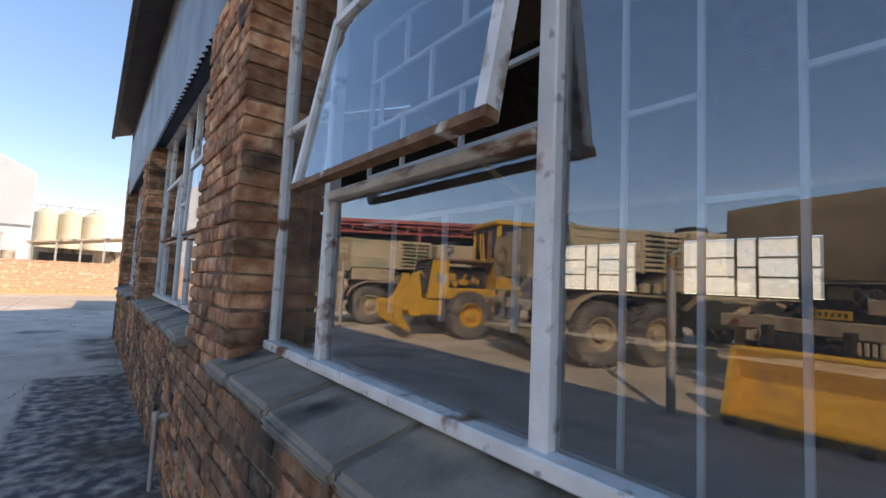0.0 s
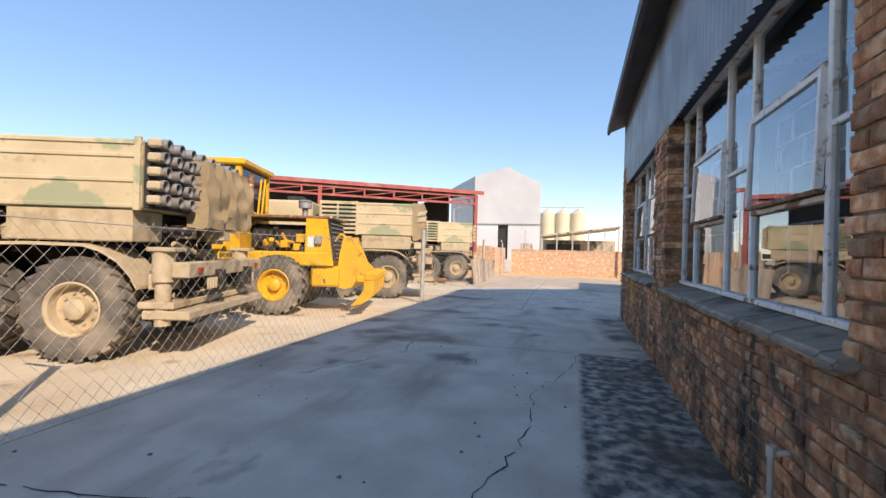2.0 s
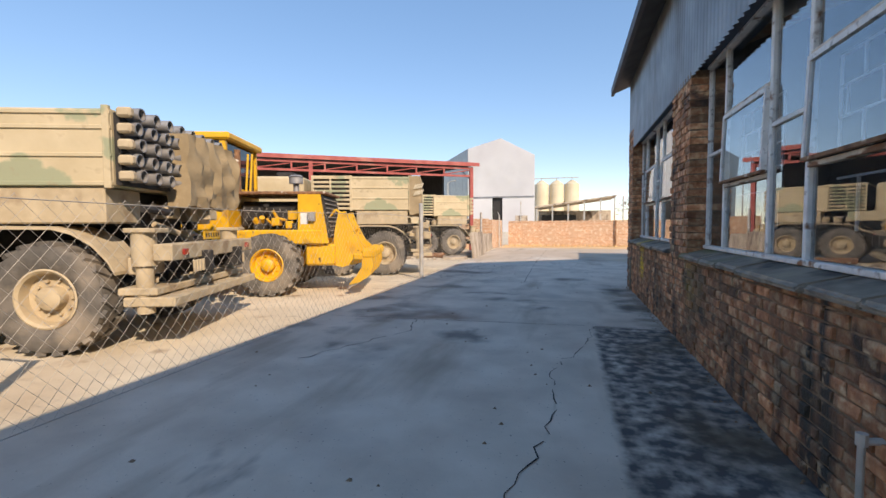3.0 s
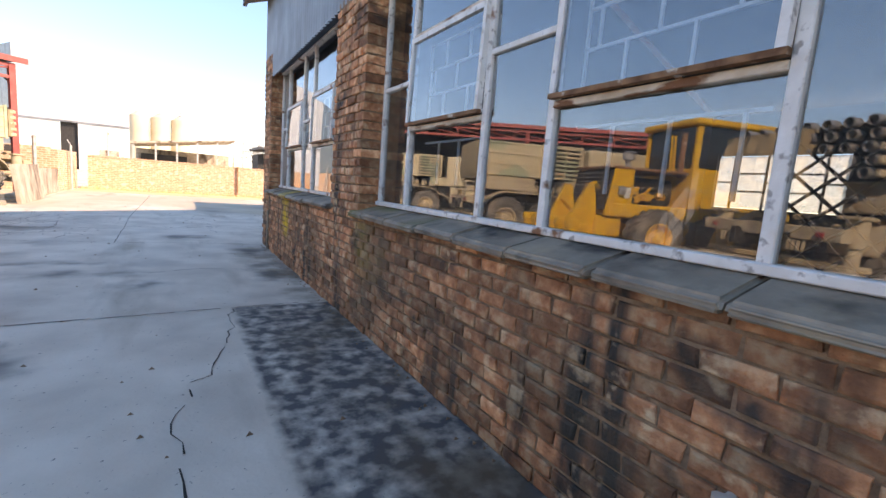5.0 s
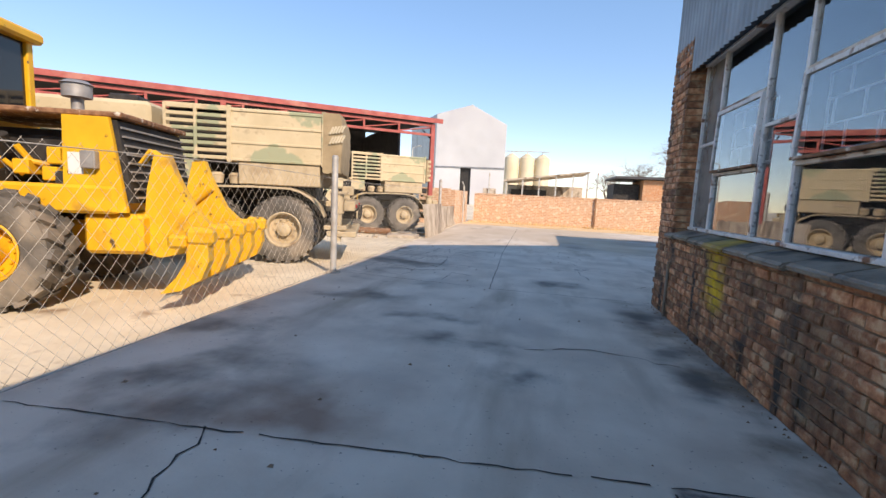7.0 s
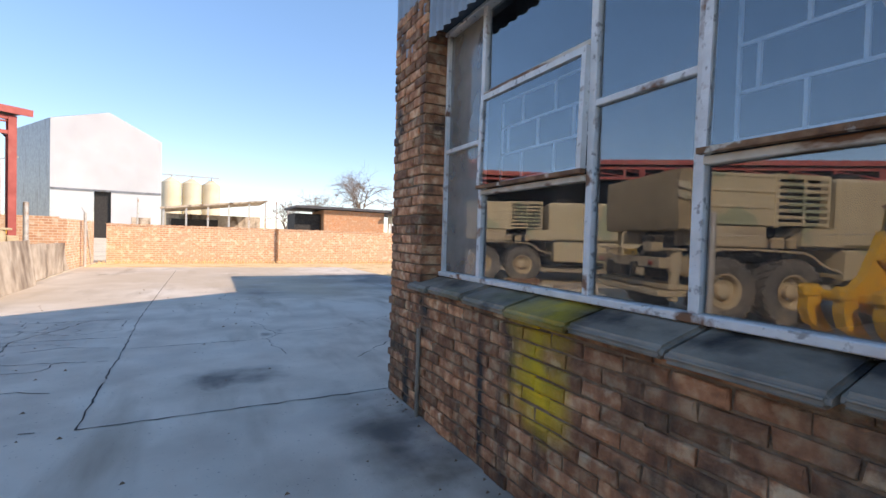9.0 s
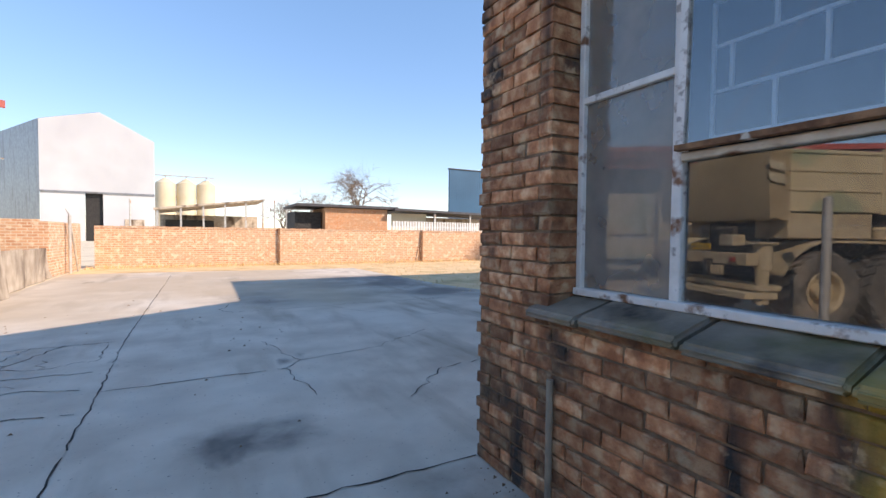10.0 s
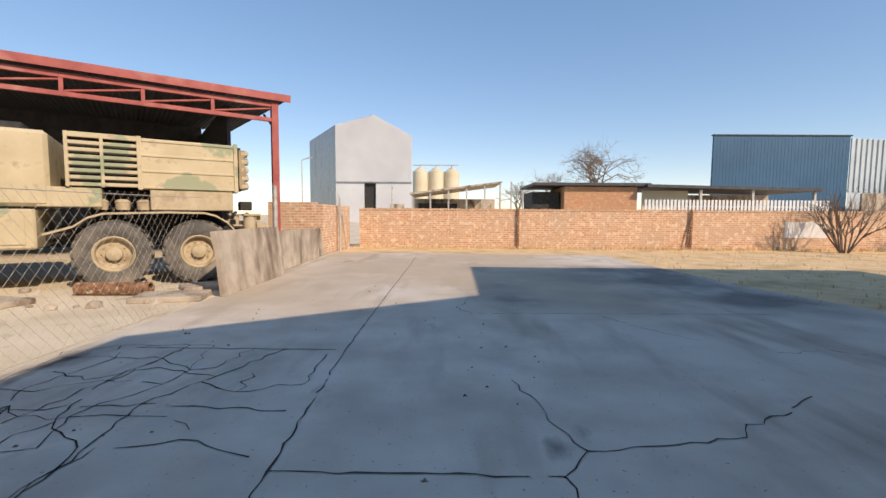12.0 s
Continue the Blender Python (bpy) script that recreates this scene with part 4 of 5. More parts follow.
def grader(m):
    """A yellow motor grader seen from behind; x runs to the ripper at the tail, the rear axle at the origin."""
    t = thing("motor_grader", "yellow motor grader with open engine bay and rear ripper", "grader", m)
    W, R = 1.12, 0.6
    for x in (0.0, -1.55, -6.0):
        tyre(t, x, -W + 0.21, R, 0.42, M["yellow"], -1, lugs=18, deep=0.045)
        tyre(t, x, W - 0.21, R, 0.42, M["yellow"], 1, lugs=18, deep=0.045)
    part("tandem_case", bbox(-1.9, 0.3, -0.62, -0.42, 0.45, 0.8, bev=0.05), M["yellow"], t)
    part("tandem_case", bbox(-1.9, 0.3, 0.42, 0.62, 0.45, 0.8, bev=0.05), M["yellow"], t)
    part("rear_frame", bbox(-1.6, 1.0, -0.80, 0.80, 0.98, 1.27, bev=0.03), M["yellow"], t)
    part("engine", bbox(-0.75, 0.6, -0.42, 0.42, 1.27, 1.85, bev=0.08), M["dark"], t)
    rnd = random.Random(4)
    for k in range(14):
        x, z = rnd.uniform(-0.5, 0.55), rnd.uniform(1.30, 1.62)
        bm = bmesh.new()
        if k % 2:
            rod(bm, (x, -0.5, z), (x + rnd.uniform(-0.25, 0.25), -0.62, z + rnd.uniform(-0.1, 0.2)), rnd.uniform(0.025, 0.06), n=8)
        else:
            s = rnd.uniform(0.04, 0.10)
            box(bm, x - s, x + s, -0.66, -0.44, z - s, z + s, bev=0.012)
        part("engine_fitting", bm, M["yellow"] if k % 3 else M["dark"], t)
    part("hood_top", bbox(-1.0, 1.06, -0.74, 0.74, 1.97, 2.03, bev=0.015), M["rust"], t, "rust-brown hood top")
    for sgn in (-1, 1):
        bm = bmesh.new()
        prism(bm, [(0.50, 1.0), (0.52, 1.97), (0.95, 1.97), (1.10, 1.0)], sgn * 0.72, sgn * 0.77)
        pn = part("side_panel", bm, M["yellow"], t)
        part("battery_box", bbox(0.72, 0.86, min(sgn * 0.77, sgn * 0.86), max(sgn * 0.77, sgn * 0.86), 1.44, 1.62, bev=0.01), M["tube"], pn)
        part("notice", bbox(0.56, 0.70, min(sgn * 0.77, sgn * 0.775), max(sgn * 0.77, sgn * 0.775), 1.38, 1.60), M["white"], pn, "white notice plate")
    rad = part("radiator", bprism([(0.98, 1.1), (0.90, 1.95), (0.99, 1.95), (1.13, 1.1)], -0.70, 0.70), M["dark"], t, "dark radiator core")
    for k in range(9):
        z = 1.15 + k * 0.09
        part("radiator_slat", bbox(1.145 - k * 0.0165, 1.165 - k * 0.0165, -0.68, 0.68, z, z + 0.02), M["tube"], rad)
    bm = bmesh.new()
    rod(bm, (0.35, -0.25, 2.02), (0.35, -0.25, 2.22), 0.06, n=14)
    rod(bm, (0.35, -0.25, 2.22), (0.35, -0.25, 2.36), 0.14, n=18)
    rod(bm, (0.35, -0.25, 2.36), (0.35, -0.25, 2.40), 0.16, 0.10, n=18)
    part("air_cleaner", bm, M["tube"], t, smooth=True)
    bm = bmesh.new()
    tube(bm, (-0.70, -0.58, 1.9), (-0.70, -0.58, 2.86), 0.06, 0.05)
    part("exhaust_pipe", bm, M["rust"], t, smooth=True)
    for x in (-0.56, -0.48):
        part("hose", brod((x, -0.55, 2.0), (x + 0.06, -0.55, 2.78), 0.022, n=8), M["yellow"], t, smooth=True)
    # cab
    cb = bmesh.new()
    for sgn in (-1, 1):
        for x in (-2.55, -0.88):
            box(cb, x - 0.06, x + 0.06, sgn * 0.78 - 0.05, sgn * 0.78 + 0.05, 1.3, 3.05, bev=0.012)
    box(cb, -2.62, -0.80, -0.85, 0.85, 1.25, 2.12, bev=0.02)
    part("cab", cb, M["yellow"], t)
    part("cab_roof", bbox(-2.72, -0.72, -0.90, 0.90, 3.02, 3.16, bev=0.035), M["yellow"], t)
    for sgn in (-1, 1):
        part("cab_window", bbox(-2.48, -0.95, sgn * 0.79 - 0.006, sgn * 0.79 + 0.006, 2.14, 3.01), M["cabglass"], t)
    for x in (-2.56, -0.87):
        part("cab_window", bbox(x - 0.006, x + 0.006, -0.72, 0.72, 2.14, 3.01), M["cabglass"], t)
    part("front_boom", bbox(-6.6, -2.5, -0.2, 0.2, 1.05, 1.4, bev=0.03), M["yellow"], t)
    part("mouldboard", bbox(-4.5, -4.3, -1.6, 1.6, 0.12, 0.72, bev=0.03), M["yellow"], t)
    # ripper
    part("counterweight", bbox(0.62, 1.20, -0.70, 0.70, 0.55, 0.98, bev=0.04), M["yellow"], t)
    for y in (-0.48, 0.48):
        bm = bmesh.new()
        prism(bm, [(1.12, 0.55), (1.18, 1.25), (1.26, 1.62), (1.40, 1.64), (1.48, 1.42), (1.66, 1.05), (1.84, 0.88), (1.84, 0.62), (1.30, 0.50)], y - 0.06, y + 0.06)
        part("ripper_yoke", bm, M["yellow"], t)
        part("lift_cylinder", brod((1.1, y * 0.8, 0.95), (1.5, y * 0.8, 1.3), 0.05, n=10), M["yellow"], t, smooth=True)
    bm = bmesh.new()
    for y in (-0.45, -0.35):
        for a, b in zip([(0.98, 1.15), (1.05, 1.5), (1.18, 1.68)], [(1.05, 1.5), (1.18, 1.68), (1.3, 1.6)]):
            rod(bm, (a[0], y, a[1]), (b[0], y, b[1]), 0.018, n=6)
    part("hose", bm, M["yellow"], t)
    part("ripper_beam", bbox(1.62, 1.80, -1.1, 1.1, 0.68, 0.82, bev=0.03), M["yellow"], t)
    for k in range(5):
        y = -0.96 + 0.48 * k
        bm = bmesh.new()
        prism(bm, [(1.80, 0.86), (1.98, 0.84), (2.0, 0.55), (1.92, 0.36), (1.72, 0.24), (1.52, 0.20), (1.68, 0.38), (1.78, 0.55)], y - 0.075, y + 0.075)
        sh = part("ripper_shank", bm, M["yellow"], t)
        part("shank_clamp", bbox(1.76, 2.04, y - 0.10, y + 0.10, 0.70, 0.90, bev=0.05), M["yellow"], sh)
        part("ripper_tooth", bprism([(1.72, 0.21), (1.60, 0.17), (1.48, 0.10), (1.62, 0.26)], y - 0.035, y + 0.035), M["tube"], sh)
    return t


grader(pose(-6.15, 9.3, 0, 0, 0, 19))

launcher_truck(pose(-6.1, 0.9, 0, 0, 0, 20), "sand camouflaged launcher truck with its tail under khaki canvas", 2)

# ---- loader bucket by the fence ----
b = thing("loader_bucket", "yellow steel loader bucket resting on the ground", "bucket", pose(-4.15, 0.85, 0))
bm = bmesh.new()
prism(bm, [(0.35, 0.0), (0.42, 0.10), (0.0, 0.16), (-0.12, 0.45), (0.05, 0.80), (-0.02, 0.84), (-0.22, 0.5), (-0.1, 0.02)], -1.0, 1.0)
part("shell", bm, M["yellow"], b)
for y in (-1.0, 1.0):
    part("cheek_plate", bprism([(0.38, 0.02), (0.05, 0.80), (-0.12, 0.45), (0.0, 0.06)], y - 0.03, y + 0.03), M["yellow"], b)
for k in range(6):
    part("tooth", bbox(0.34, 0.52, -0.9 + k * 0.36 - 0.05, -0.9 + k * 0.36 + 0.05, 0.02, 0.09, bev=0.01), M["dark"], b)


# ---- fence, posts and slabs along the lane ----
def fence_x(y):
    return -3.45 - 0.037 * y


for y, h in ((-6.5, 1.85), (2.3, 1.85), (11.75, 1.88), (21.4, 1.93)):
    p = thing("fence_post", "pale galvanised steel fence post with rust", "post", pose(fence_x(y), y, 0), group="posts of the yard fence")
    part("post", brod((0, 0, 0), (0, 0, h), 0.052, n=14), M["galv"], p, smooth=True)
    part("cap", brod((0, 0, h), (0, 0, h + 0.02), 0.056, 0.03, n=14), M["galv"], p)
    part("foot", brod((0, 0, 0), (0, 0, 0.03), 0.13, 0.10, n=10), M["slab"], p)
    if y in (2.3,):
        part("stay_arm", brod((0, 0, h), (-0.18, -0.28, h + 0.25), 0.02, n=8), M["galv"], p)
bm = bmesh.new()
PITCH, TOP = 0.125, 1.62
y = -6.5
k = 0
while y < 18.6:
    for s in (-1, 1):
        steps = 2
        pts = []
        for i in range(3):
            z = 0.02 + (TOP - 0.02) * i / 2
            yy = y + s * (z * 0.85)
            if -6.5 <= yy <= 18.7:
                sag = 0.05 * math.sin(yy * 1.3) + 0.04 * noise.noise((yy, z, 0))
                pts.append((fence_x(yy) - 0.07 + s * 0.004 + sag * 0.6, yy, z * (1 - 0.04 * abs(math.sin(yy * 0.33)))))
        for a, c in zip(pts, pts[1:]):
            rod(bm, a, c, 0.0015, n=3, caps=False)
    y += PITCH
fence = thing("chain_link_fence", "rusty sagging chain-link fence along the yard", "fence")
part("wire_mesh", bm, M["wire"], fence)["kind"] = "stuff"
for z in (0.03, 1.58):
    bm = bmesh.new()
    for i in range(50):
        ya, yb = -6.5 + i * 0.504, -6.5 + (i + 1) * 0.504
        rod(bm, (fence_x(ya) - 0.06, ya, z * (1 - 0.04 * abs(math.sin(ya * 0.33)))), (fence_x(yb) - 0.06, yb, z * (1 - 0.04 * abs(math.sin(yb * 0.33)))), 0.004, n=4, caps=False)
    part("tension_wire", bm, M["wire"], fence)

SLABS = [(18.65, 21.3, 1.06, -4.02, 7), (21.5, 23.3, 0.93, -4.33, 2), (23.4, 25.2, 0.90, -4.43, -3), (25.25, 26.6, 0.84, -4.52, 4)]
for y0, y1, h, x, lean in SLABS:
    bm = bmesh.new()
    box(bm, -0.04, 0.04, 0, y1 - y0, 0, h)
    bmesh.ops.subdivide_edges(bm, edges=list(bm.edges), cuts=5, use_grid_fill=True)
    for v in bm.verts:
        v.co += Vector((1, 0.6, 0.8 if v.co.z > 0.05 else 0)) * 0.025 * noise.noise(v.co * 2.2 + Vector((x * 9, 0, 0)))
    ob = part("concrete_barrier", bm, M["slab"], None)
    ob.matrix_basis = pose(x, y0, 0, 0, -lean, 0.8)
    tagged(ob, "stained grey concrete panel leaning in the fence line", "panel", "panels along the fence")

pip = thing("scrap_pipe", "rusty red scrap pipe lying on the sand", "pipe", pose(-5.85, 18.75, 0.10, 0, 0, 3))
bm = bmesh.new()
tube(bm, (-0.58, 0, 0.0), (0.58, 0, 0.0), 0.105, 0.085)
part("pipe", bm, M["rust"], pip, smooth=True)
part("flange", brod((0.44, 0, 0), (0.49, 0, 0), 0.125, n=16), M["rust"], pip)
rub = random.Random(9)
for k in range(14):
    bm = bmesh.new()
    s = rub.uniform(0.04, 0.13)
    bmesh.ops.create_icosphere(bm, subdivisions=1, radius=s)
    for v in bm.verts:
        v.co *= rub.uniform(0.7, 1.2)
        v.co.z *= 0.6
    ob = part("rubble_stone", bm, M["slab"], None)
    ob.matrix_basis = pose(rub.uniform(-7.6, -4.6), rub.uniform(17.6, 19.8), s * 0.3 - 0.016)
    tagged(ob, "grey-brown lump of rubble on the sand", "stone", "rubble by the fence")
for x, y, a, l in ((-4.75, 18.5, 14, 1.0), (-7.2, 17.9, -12, 1.3), (-4.75, 19.5, 38, 0.8)):
    ob = part("concrete_block", bbox(-l / 2, l / 2, -0.32, 0.32, 0, 0.09, bev=0.015), M["slab"], None)
    ob.matrix_basis = pose(x, y, -0.02, 0, 0, a)
    tagged(ob, "broken pale concrete slab lying flat", "slab", "broken slabs by the fence")

# ---- red steel shed ----
D = Vector((0.81, 0.586, 0)).normalized()
shed = thing("open_shed", "open red steel shed with shade-toned dark interior and lattice girder", "shed", Matrix.Translation((-5.1, 24.45, 0)) @ Matrix.Rotation(math.atan2(D.y, D.x), 4, "Z"))
LEN, DEP, HT = 26.0, 9.0, 4.62
bm = bmesh.new()
corrugated(bm, (-LEN, -0.15, HT), (1, 0, 0), (0, 1, 0.05), (0, 0, 1), LEN + 0.12, DEP + 0.3, pitch=0.15, amp=0.02)
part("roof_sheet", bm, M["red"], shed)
# added second sheet below the roof; its near-black colour carries the shade inside
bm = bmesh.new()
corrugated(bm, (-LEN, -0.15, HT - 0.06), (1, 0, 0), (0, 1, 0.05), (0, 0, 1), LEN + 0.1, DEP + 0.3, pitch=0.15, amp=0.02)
part("roof_shade_sheet", bm, M["dim_inside"], shed)
part("fascia", bbox(-LEN, 0.1, -0.2, -0.16, HT - 0.16, HT + 0.03), M["red"], shed)
part("top_chord", bbox(-LEN, -0.2, -0.06, 0.04, HT - 0.32, HT - 0.21), M["red"], shed)
part("bottom_chord", bbox(-LEN, -0.2, -0.06, 0.04, HT - 0.72, HT - 0.62), M["red"], shed)
for k in range(17):
    x = -0.35 - k * 1.5
    part("lattice_post", bbox(x - 0.04, x + 0.04, -0.05, 0.03, HT - 0.63, HT - 0.31), M["red"], shed)
    part("lattice_diagonal", brod((x - 0.05, -0.01, HT - 0.36), (x - 1.45, -0.01, HT - 0.60), 0.028, n=6), M["red"], shed)
for x in (-0.3, -8.5, -17, -25.5):
    part("column", bbox(x - 0.09, x + 0.09, -0.08, 0.08, 0, HT - 0.2), M["red"], shed)
    part("column", bbox(x - 0.09, x + 0.09, DEP - 0.08, DEP + 0.08, 0, HT + 0.3), M["red"], shed)
part("knee_brace", brod((-0.3, 0, HT - 0.9), (-0.3, 1.2, HT - 0.3), 0.03, n=6), M["sheet_dark"], shed)
# back, end and inner walls toned dark to stand for the shed's shade
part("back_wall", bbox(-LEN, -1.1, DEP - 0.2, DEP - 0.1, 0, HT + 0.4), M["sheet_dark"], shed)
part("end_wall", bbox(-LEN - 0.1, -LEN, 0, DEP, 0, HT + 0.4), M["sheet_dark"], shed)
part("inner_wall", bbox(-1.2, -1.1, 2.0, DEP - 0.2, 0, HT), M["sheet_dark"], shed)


# ---- boundary walls ----
structure("wall_boundary", bbox(-4.1, 40, 29.8, 30.03, -0.02, 1.52), M["farbrick"], "sunlit weathered brick boundary wall")
bm = bmesh.new()
rnd = random.Random(3)
x = -4.1
while x < 40:
    box(bm, x, x + 0.10, 29.78, 30.05, 1.524, 1.60 + rnd.uniform(-0.01, 0.012))
    x += 0.113
c = structure("trim_coping", bm, M["farbrick"], "brick-on-edge coping of the boundary wall")
for x in (2.4, 9.4):
    p = thing("wall_stake", "rusty steel stake against the boundary wall", "post", pose(x, 29.72, 0), group="stakes on the boundary wall")
    part("stake", bbox(-0.035, 0.035, -0.03, 0.03, 0, 1.62), M["rust"], p)
    if x > 5:
        part("stake", brod((-0.25, -0.05, 0), (0.0, 0, 1.3), 0.03, n=6), M["rust"], p)
structure("wall_side", bbox(-6.3, -4.75, 26.0, 26.25, 0, 1.72), M["farbrick"], "short brick wall beside the red shed")
structure("wall_return", bbox(-4.75, -4.5, 26.0, 29.8, 0, 1.66), M["farbrick"], "brick return wall beside the red shed")
gp = thing("gate_post", "leaning pale steel gate post with a stay", "post", pose(-4.35, 27.6, 0))
part("post", brod((0, 0, 0), (0, 0, 1.9), 0.045, n=10), M["galv"], gp, smooth=True)
part("stay", brod((0.02, 0.9, 0), (0, 0.05, 1.7), 0.03, n=8), M["galv"], gp)
part("hook", brod((0, 0, 1.9), (-0.12, 0.1, 2.12), 0.02, n=6), M["galv"], gp)
patch = structure("trim_patch", bbox(13.2, 14.9, 29.785, 29.797, 0.5, 1.15), M["white"], "patch of old white paint on the boundary wall")

# ---- buildings beyond ----
b = thing("gable_shed", "tall white corrugated gable shed beyond the wall", "shed", pose(0, 0, 0))
bm = bmesh.new()
prism(bm, [(-20.0, 7.0), (-20.0, 16.6), (-13.4, 18.3), (-6.9, 14.8), (-6.9, 7.0)], 88.0, 88.3)
part("gable_wall", bm, M["white_sheet"], b)
part("lower_wall", bbox(-20, -15.2, 88.1, 88.4, 0, 6.95), M["white_sheet"], b)
part("lower_wall", bbox(-13.1, -6.9, 88.1, 88.4, 0, 6.95), M["white_sheet"], b)
part("lintel", bbox(-20, -6.9, 87.95, 88.1, 6.75, 7.0), M["sheet"], b)
# dark panel set back in the opening stands for the shade within
part("doorway_shade_panel", bbox(-15.2, -13.1, 88.6, 88.7, 0, 6.95), M["dark"], b)
part("side_door", bbox(-10.6, -8.2, 88.02, 88.1, 0, 3.2), M["slab"], b)
bm = bmesh.new()
vs = [bm.verts.new(c) for c in ((-20.0, 88.0, 0), (-29.5, 104.0, 0), (-29.5, 104.0, 16.4), (-20.0, 88.0, 16.6))]
bm.faces.new(vs)
part("side_wall", bm, M["sheet"], b)
bm = bmesh.new()
vs = [bm.verts.new(c) for c in ((-20.0, 88.0, 16.62), (-13.4, 88.0, 18.32), (-23, 104, 18.1), (-29.5, 104, 16.42))]
bm.faces.new(vs)
part("roof", bm, M["sheet_dark"], b)
bm = bmesh.new()
for i in range(95):
    x = -20 + 0.138 * i
    zt = 16.5 + (x + 20) * 0.257 if x < -13.4 else 18.2 - (x + 13.4) * 0.54
    box(bm, x, x + 0.05, 87.97, 88.0, 7.02, zt)
part("sheet_ribs", bm, M["white_sheet"], b)

for k in range(3):
    s = thing("silo", "cream steel grain silo with conical top", "silo", pose(-7.6 + 3.85 * k, 121 + 0.4 * k, 0), group="silos beyond the wall")
    bm = bmesh.new()
    rod(bm, (0, 0, 0), (0, 0, 11.9), 1.9, n=24)
    rod(bm, (0, 0, 11.9), (0, 0, 13.0), 1.92, 0.5, n=24)
    body = part("body", bm, M["cream"], s, smooth=True)
    for z in (3, 5, 7, 9, 11):
        part("hoop", brod((0, 0, z), (0, 0, z + 0.12), 1.93, n=24), M["cream"], body)
w = thing("silo_walkway", "thin steel walkway over the silos", "walkway", pose(0, 0, 0))
part("deck", bbox(-9.5, 1.8, 120.7, 121.3, 13.5, 13.65), M["galv"], w)
for x in (-7.6, -3.75, 0.1):
    part("strut", brod((x, 121, 12.8), (x, 121, 13.5), 0.12, n=6), M["galv"], w)

cp = thing("long_carport", "long low open carport with pale sheet roof", "carport", pose(0, 0, 0))
bm = bmesh.new()
prism(bm, [(-4.6, 3.45), (5.1, 4.75), (5.1, 4.9), (-4.6, 3.65)], 58, 66)
part("roof", bm, M["slab"], cp)
for x in (-4.3, -2.4, -0.5, 1.4, 3.3, 4.9):
    part("post", bbox(x - 0.08, x + 0.08, 58.2, 58.36, 0, 3.4 + (x + 4.6) * 0.13), M["galv"], cp)
part("back_wall", bbox(-4.6, 5.1, 65.5, 65.9, 0, 3.3), M["slab"], cp)
# plain near-black block below the carport roof
part("dark_block", bbox(-4.0, 0.5, 63.5, 64.5, 0, 2.7), M["dark"], cp)
for k, (x, h) in enumerate(((5.2, 4.4), (6.4, 4.2), (7.6, 4.0), (-6.0, 4.2))):
    p = thing("yard_pole", "thin steel pole beyond the wall", "pole", pose(x, 52 + k, 0), group="poles beyond the wall")
    part("pole", brod((0, 0, 0), (0, 0, h), 0.07, n=8), M["galv"], p)

hb = thing("brick_outbuilding", "low orange brick outbuilding with dark flat roof", "building", pose(0, 0, 0))
part("wall", bbox(6.9, 11.5, 40, 44, 0, 3.2), M["orangebrick"], hb)
part("roof", bbox(4.9, 12.2, 39.6, 45, 3.25, 3.42), M["sheet_dark"], hb)
part("side_lean_to", bbox(5.0, 6.8, 40.8, 44, 0, 2.9), M["dark"], hb)
part("fence_sheet", bbox(12.0, 14.9, 40.4, 40.5, 1.4, 3.0), M["cream"], hb, "pale board wall")
lt = thing("lean_to_shelter", "dark low shelter with rusty roof edge", "shelter", pose(0, 0, 0))
bm = bmesh.new()
prism(bm, [(11.8, 3.15), (22.6, 2.95), (22.6, 3.12), (11.8, 3.32)], 39.2, 45)
part("roof", bm, M["sheet_dark"], lt)
for x in (15.2, 18.4, 22.2):
    part("post", bbox(x - 0.07, x + 0.07, 39.4, 39.54, 0, 3.0), M["galv"], lt)
part("back_wall", bbox(15.0, 22.6, 44, 44.2, 0, 2.9), M["slab"], lt)
pf = thing("palisade_fence", "white vertical-slat palisade fence", "fence", pose(0, 0, 0))
for k in range(50):
    x = 11.3 + k * 0.22
    part("slat", bbox(x, x + 0.13, 38.4, 38.43, 0, 2.35), M["white"], pf)
part("rail", bbox(11.2, 22.4, 38.45, 38.5, 1.9, 2.0), M["white"], pf)

bs = thing("blue_shed", "large blue corrugated shed with pale side", "shed", pose(0, 0, 0))
part("blue_wall", bbox(31.4, 47.6, 66, 66.3, 0, 11.1), M["blue_sheet"], bs)
bm = bmesh.new()
vs = [bm.verts.new(c) for c in ((47.7, 66, 0), (100, 74, 0), (100, 74, 10.2), (47.7, 66, 10.9))]
bm.faces.new(vs)
part("pale_wall", bm, M["pale_sheet"], bs)
bm = bmesh.new()
for k in range(70):
    a = Vector((47.7, 66, 0)).lerp(Vector((100, 74, 0)), k / 70)
    box(bm, a.x, a.x + 0.3, a.y - 0.15, a.y + 0.02, 4.5, 10.85 - k * 0.01)
part("sheet_ribs", bm, M["pale_sheet"], bs)
part("base_wall", bbox(47.7, 80, 64, 64.3, 0, 4.2), M["slab"], bs)
bm = bmesh.new()
for k in range(40):
    box(bm, 31.4 + k * 0.405, 31.55 + k * 0.405, 65.985, 66.0, 0, 11.05)
part("sheet_ribs", bm, M["blue_sheet"], bs)
part("roof_edge", bbox(31.3, 47.8, 65.9, 66.4, 11.1, 11.25), M["dark"], bs)


sl = thing("street_lamp", "thin grey street lamp beyond the shed", "street lamp", pose(-16.5, 60, 0))
part("pole", brod((0, 0, 0), (0, 0, 7.2), 0.10, 0.06, n=8), M["galv"], sl)
part("arm", brod((0, 0, 7.2), (0.9, -0.2, 7.45), 0.05, n=6), M["galv"], sl)
